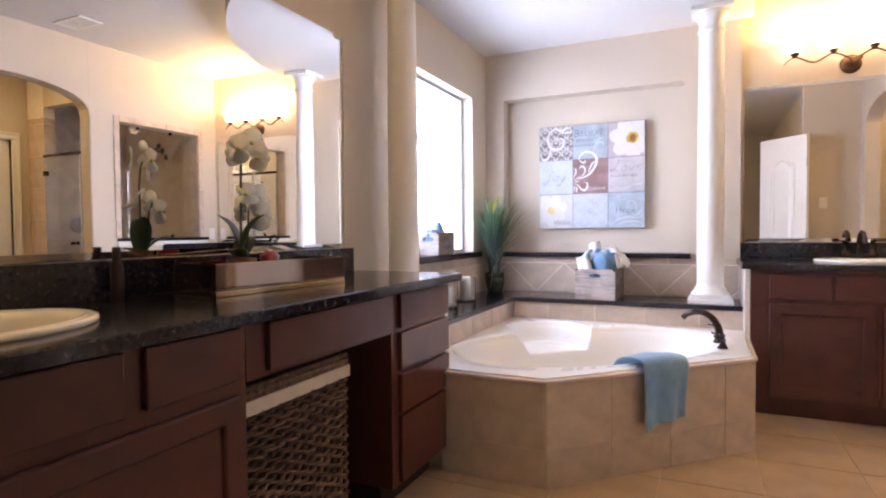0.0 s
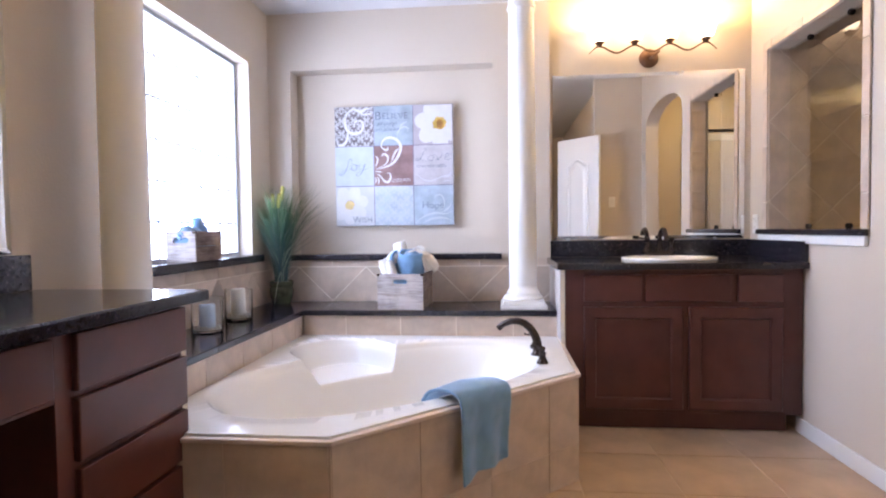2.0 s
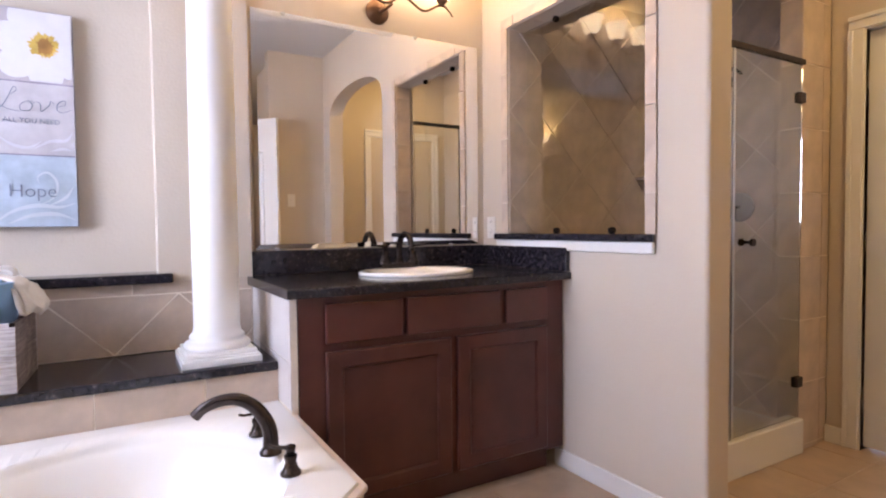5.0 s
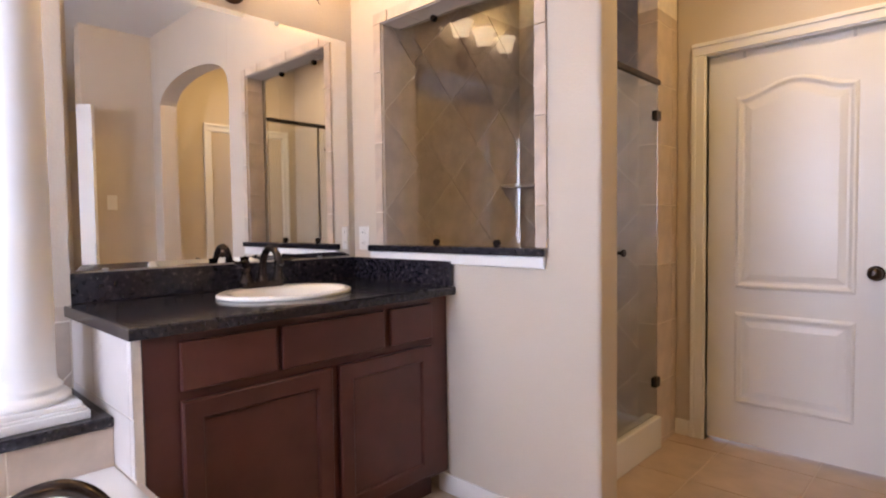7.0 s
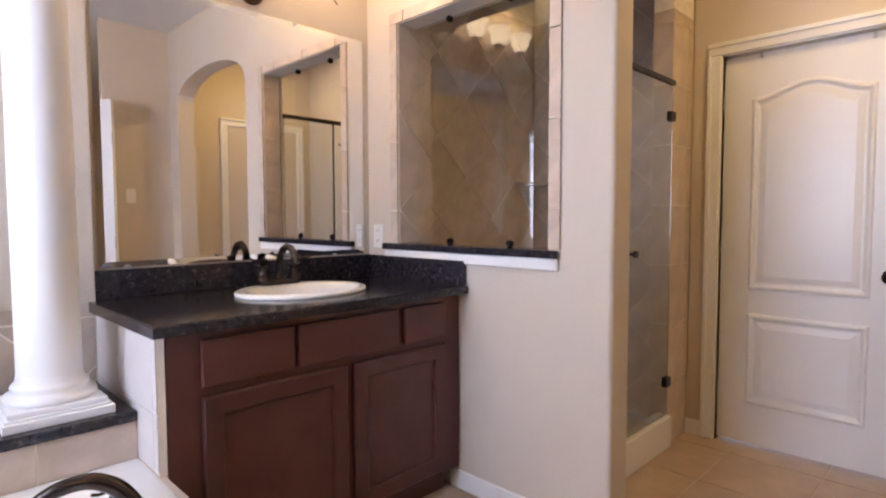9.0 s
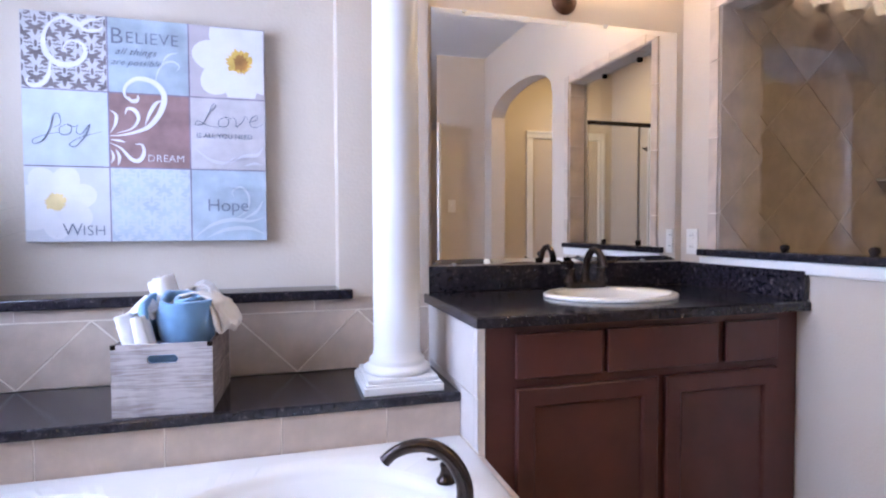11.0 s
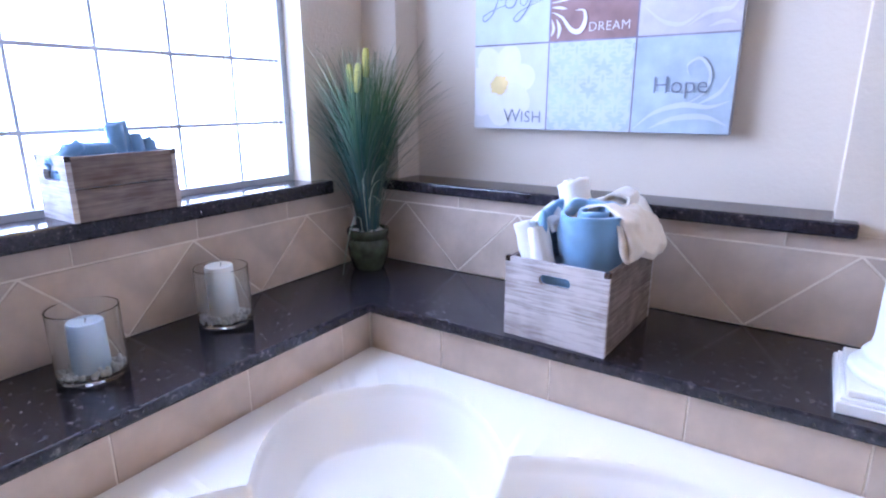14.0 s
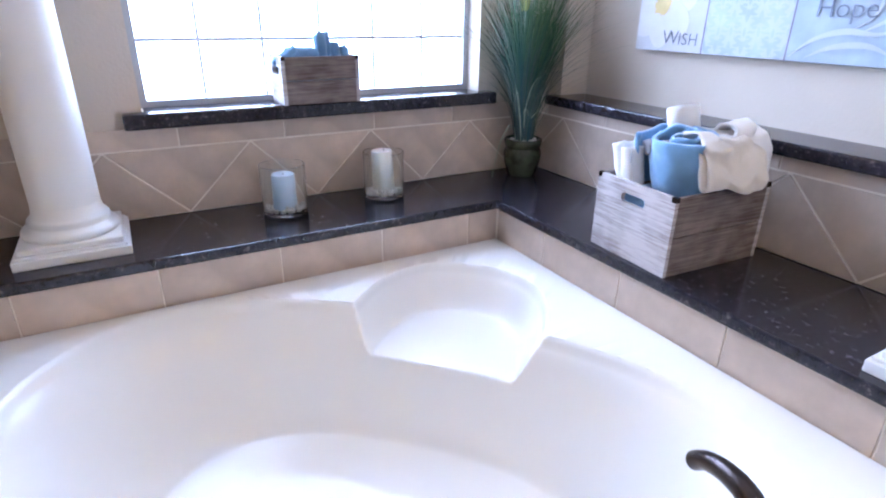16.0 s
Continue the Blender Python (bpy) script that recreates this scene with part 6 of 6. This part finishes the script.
soap = thing("candy_tin", 0.055, 2.155, ZW + 0.098, "small glossy red wrapped trinket in the tray", "ornament")
b = wobble(lathe([(0, -0.062), (0.03, -0.06), (0.034, -0.03), (0.028, 0.0), (0.032, 0.02), (0.018, 0.034), (0, 0.036)], 24), 0.003, 40, 3)
bmesh.ops.transform(b, matrix=Matrix.Diagonal((0.9, 1.25, 1, 1)), verts=b.verts)
part("wrapper", b, RED, soap, smooth=True)
bottle = thing("bottle", XW + 0.06, 1.735, ZW + 0.001, "small dark bottle standing against the backsplash", "bottle")
part("body", lathe([(0, 0), (0.016, 0), (0.018, 0.004), (0.018, 0.10), (0.010, 0.118), (0, 0.118)], 20), DARK, bottle, smooth=50)
part("cap", lathe([(0, 0.118), (0.012, 0.118), (0.012, 0.155), (0.010, 0.158), (0, 0.158)], 16), DARK, bottle, smooth=50)

bk = thing("laundry_basket", 0.055, 2.08, 0.0, "dark woven wicker laundry basket with a cream cloth liner", "basket")
BX, BY, BH = 0.19, 0.25, 0.635
# inner block coloured dark as the shade between the strands
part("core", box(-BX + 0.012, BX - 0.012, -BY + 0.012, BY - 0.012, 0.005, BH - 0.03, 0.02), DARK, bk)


def weave(side, seed):
    """Rows of flat strands passing in and out round upright stakes, on one side."""
    rnd = random.Random(seed)
    o, u, n, ln = side
    o, u, n = Vector(o), Vector(u), Vector(n)
    rows, stakes = 34, int(ln / 0.036)
    for r in range(rows):
        z = 0.012 + (BH - 0.05) * (r + 0.5) / rows
        pts = []
        steps = stakes * 4
        for k in range(steps + 1):
            s = k / steps * ln
            ph = math.pi * (k / 4 + r)
            pts.append(o + u * s + n * (0.0095 * math.sin(ph) + rnd.uniform(-0.0008, 0.0008)) + Vector((0, 0, z + rnd.uniform(-0.002, 0.002))))
        part("strand", tube(pts, [0.0082 * rnd.uniform(0.8, 1.15)] * len(pts), 6, flat=0.5), WICKER, bk, smooth=True)


sides = (((BX, -BY, 0), (0, 1, 0), (1, 0, 0), 2 * BY), ((-BX, BY, 0), (0, -1, 0), (-1, 0, 0), 2 * BY), ((BX, BY, 0), (-1, 0, 0), (0, 1, 0), 2 * BX), ((-BX, -BY, 0), (1, 0, 0), (0, -1, 0), 2 * BX))
for i, s in enumerate(sides):
    weave(s, i)
own = bmesh.new()
for z in (BH - 0.012, BH + 0.008):
    ring = []
    for sx, sy in ((1, -1), (1, 1), (-1, 1), (-1, -1)):
        ring.append((sx * BX, sy * BY, z))
    tube(ring + [ring[0]], 0.011, 8, bm=own)
part("rim", own, WICKER, bk, smooth=True)
own = bmesh.new()
box(BX + 0.010, BX + 0.016, -BY - 0.008, BY + 0.008, BH - 0.050, BH - 0.008, 0.002, bm=own)
box(-BX, BX + 0.012, BY + 0.006, BY + 0.012, BH - 0.050, BH - 0.008, 0.002, bm=own)
part("liner", wobble(own, 0.003, 12, 2), CREAM, bk, "cream cloth liner folded over the edge")
part("lid", box(-BX - 0.01, BX + 0.01, -BY - 0.01, BY + 0.01, BH + 0.018, BH + 0.036, 0.008), WICKER, bk, "dark woven lid")

# ---- floor, wall and bath tiles ----
tile_face(floor, (XW, YS, -0.004), (1, 0, 0), (0, 1, 0), 4.9, 6.0, 0.41, FLOORTILE, start=(2.49 - XW, 4.10 - YS), gap=0.006, thick=0.0032)
# bath front
tile_face(surround, (0.335 - 0.9, 2.962 - 3.8, 0), (1, 0, 0), (0, 0, 1), 0.491, 0.452, 0.33, start=(0.155 - 0.0, 0.165), size_y=0.33)
d_ = Vector((1.668 - 0.826, 3.796 - 2.962, 0))
tile_face(surround, (0.826 - 0.9, 2.962 - 3.8, 0), tuple(d_.normalized()), (0, 0, 1), d_.length, 0.452, 0.33, start=(0.33, 0.165))
tile_face(surround, (1.668 - 0.9, 3.796 - 3.8, 0), (0, 1, 0), (0, 0, 1), 0.76, 0.452, 0.33, start=(0.33, 0.165))
lb = setting("ledge_base_north", box(0.16, 1.66, 4.596, YN, 0, ZL - 0.034), GROUT, "beige tiled riser behind the bath")
tile_face(lb, (0.16, 4.596, 0.45), (1, 0, 0), (0, 0, 1), 1.50, 0.139, 0.33, start=(0.26, -0.02))
lw = setting("ledge_base_west", box(XW, 0.150, 3.05, YN, 0, ZL - 0.034), GROUT, "beige tiled riser beside the bath")
tile_face(lw, (0.150, 3.05, 0.45), (0, 1, 0), (0, 0, 1), 1.54, 0.139, 0.33, start=(0.10, -0.02))
tile_face(sv, (1.664, YN, ZT), (0, -1, 0), (0, 0, 1), 0.60, ZN - 0.034 - ZT, 0.33, start=(0.24, 0.165), material=PALETILE)
tile_face(side, (FX - 0.022, 3.03, ZT), (-1, 0, 0), (0, 0, 1), 0.52, TW - ZT, 0.33, start=(0.2, 0.165), material=PALETILE)


def diamond_band(parent, o, u, length, phase, per=0.462):
    """A band of half diamonds with a straight course on top."""
    h = per / 2
    top = ZS - 0.032 - ZL - 0.003
    k = -2
    while k * per + phase < length + per:
        c = k * per + phase
        for poly in ([(c, 0), (c + per / 2, h), (c - per / 2, h)], [(c + per / 2, h), (c + per, 0), (c, 0)]):
            cx, cy = sum(p[0] for p in poly) / 3, sum(p[1] for p in poly) / 3
            q = [(cx + (p[0] - cx) * 0.975, cy + (p[1] - cy) * 0.965) for p in poly]
            q = clip(q, 0.002, length - 0.002, 0)
            if len(q) > 2 and area(q) > 0.0004:
                piece("tile", q, o, u, (0, 0, 1), parent, TILE)
        k += 1
    w = 0.33
    x = (phase % w) - w
    while x < length:
        q = clip([(x + 0.002, h + 0.003), (x + w - 0.002, h + 0.003), (x + w - 0.002, top), (x + 0.002, top)], 0.002, length - 0.002, 0)
        if len(q) > 2 and area(q) > 0.0002:
            piece("tile", q, o, u, (0, 0, 1), parent, TILE)
        x += w


bn = setting("band_north", box(XW + 0.001, 1.66, YN - 0.008, YN - 0.001, ZL + 0.001, NI[2] - 0.001), GROUT, "band of beige diamond tiles above the ledge")
diamond_band(bn, (XW + 0.012, YN - 0.008, ZL + 0.001), (1, 0, 0), 1.66 - XW - 0.014, 0.215 - XW - 0.012)
bw = setting("band_west", box(XW + 0.001, XW + 0.008, 3.032, YN - 0.009, ZL + 0.001, NI[2] - 0.001), GROUT, "band of beige diamond tiles under the window")
diamond_band(bw, (XW + 0.008, 3.032, ZL + 0.001), (0, 1, 0), YN - 3.045, 3.612 - 3.032, 0.43)

# shower tiles and the border of its opening
tile_face(sb, (4.30, YN, 0.03), (0, -1, 0), (0, 0, 1), 0.96, 2.45, 0.33, diagonal=True, start=(0.2, 0.1))
tile_face(sn, (3.045, YN, 0.03), (1, 0, 0), (0, 0, 1), 1.25, 2.45, 0.33, diagonal=True, start=(0.1, 0.0))
tile_face(sf, (4.0, 3.955, 0.0), (1, 0, 0), (0, 0, 1), 0.256, 2.25, 0.33, size_y=0.31, start=(0.19, 0.02))
tile_face(sf, (4.0, 4.06, 0.0), (0, -1, 0), (0, 0, 1), 0.105, 2.25, 0.33, size_y=0.31, start=(0.0, 0.02))
bd = setting("shower_opening_border", box(XE - 0.004, XE - 0.001, HW[1], HW[1] + 0.052, HW[2] + 0.003, HW[3] + 0.055), GROUT, "narrow tile border round the shower opening")
tile_face(bd, (XE - 0.004, HW[1] + 0.052, HW[2] + 0.003), (0, -1, 0), (0, 0, 1), 0.052, HW[3] - HW[2] - 0.003, 0.33, start=(0, 0.155), thick=0.008)
tile_face(bd, (XE - 0.004, HW[0], HW[2] + 0.003), (0, -1, 0), (0, 0, 1), 0.052, HW[3] - HW[2] + 0.045, 0.33, start=(0, 0.155), thick=0.008)
tile_face(bd, (XE - 0.004, HW[1] + 0.052, HW[3]), (0, -1, 0), (0, 0, 1), HW[1] - HW[0] + 0.05, 0.052, 0.33, start=(0.1, 0), thick=0.008)
rv = setting("shower_opening_reveal", box(XE + 0.004, 3.122, HW[1] - 0.004, HW[1] - 0.001, HW[2] + 0.003, HW[3] - 0.003), GROUT, "beige tiled reveal of the shower opening")
tile_face(rv, (XE + 0.0, HW[1] - 0.004, HW[2] + 0.003), (1, 0, 0), (0, 0, 1), 0.213, HW[3] - HW[2] - 0.008, 0.33, start=(0.0, 0.16), diagonal=True)
tile_face(rv, (3.016, HW[0] + 0.001, HW[2] + 0.003), (-1, 0, 0), (0, 0, 1), 0.105, HW[3] - HW[2] - 0.008, 0.33, start=(0.0, 0.30))
tile_face(rv, (XE + 0.0, HW[1] - 0.01, HW[3] - 0.001), (0, -1, 0), (1, 0, 0), HW[1] - HW[0] - 0.012, 0.105, 0.33, start=(0.15, 0.0))
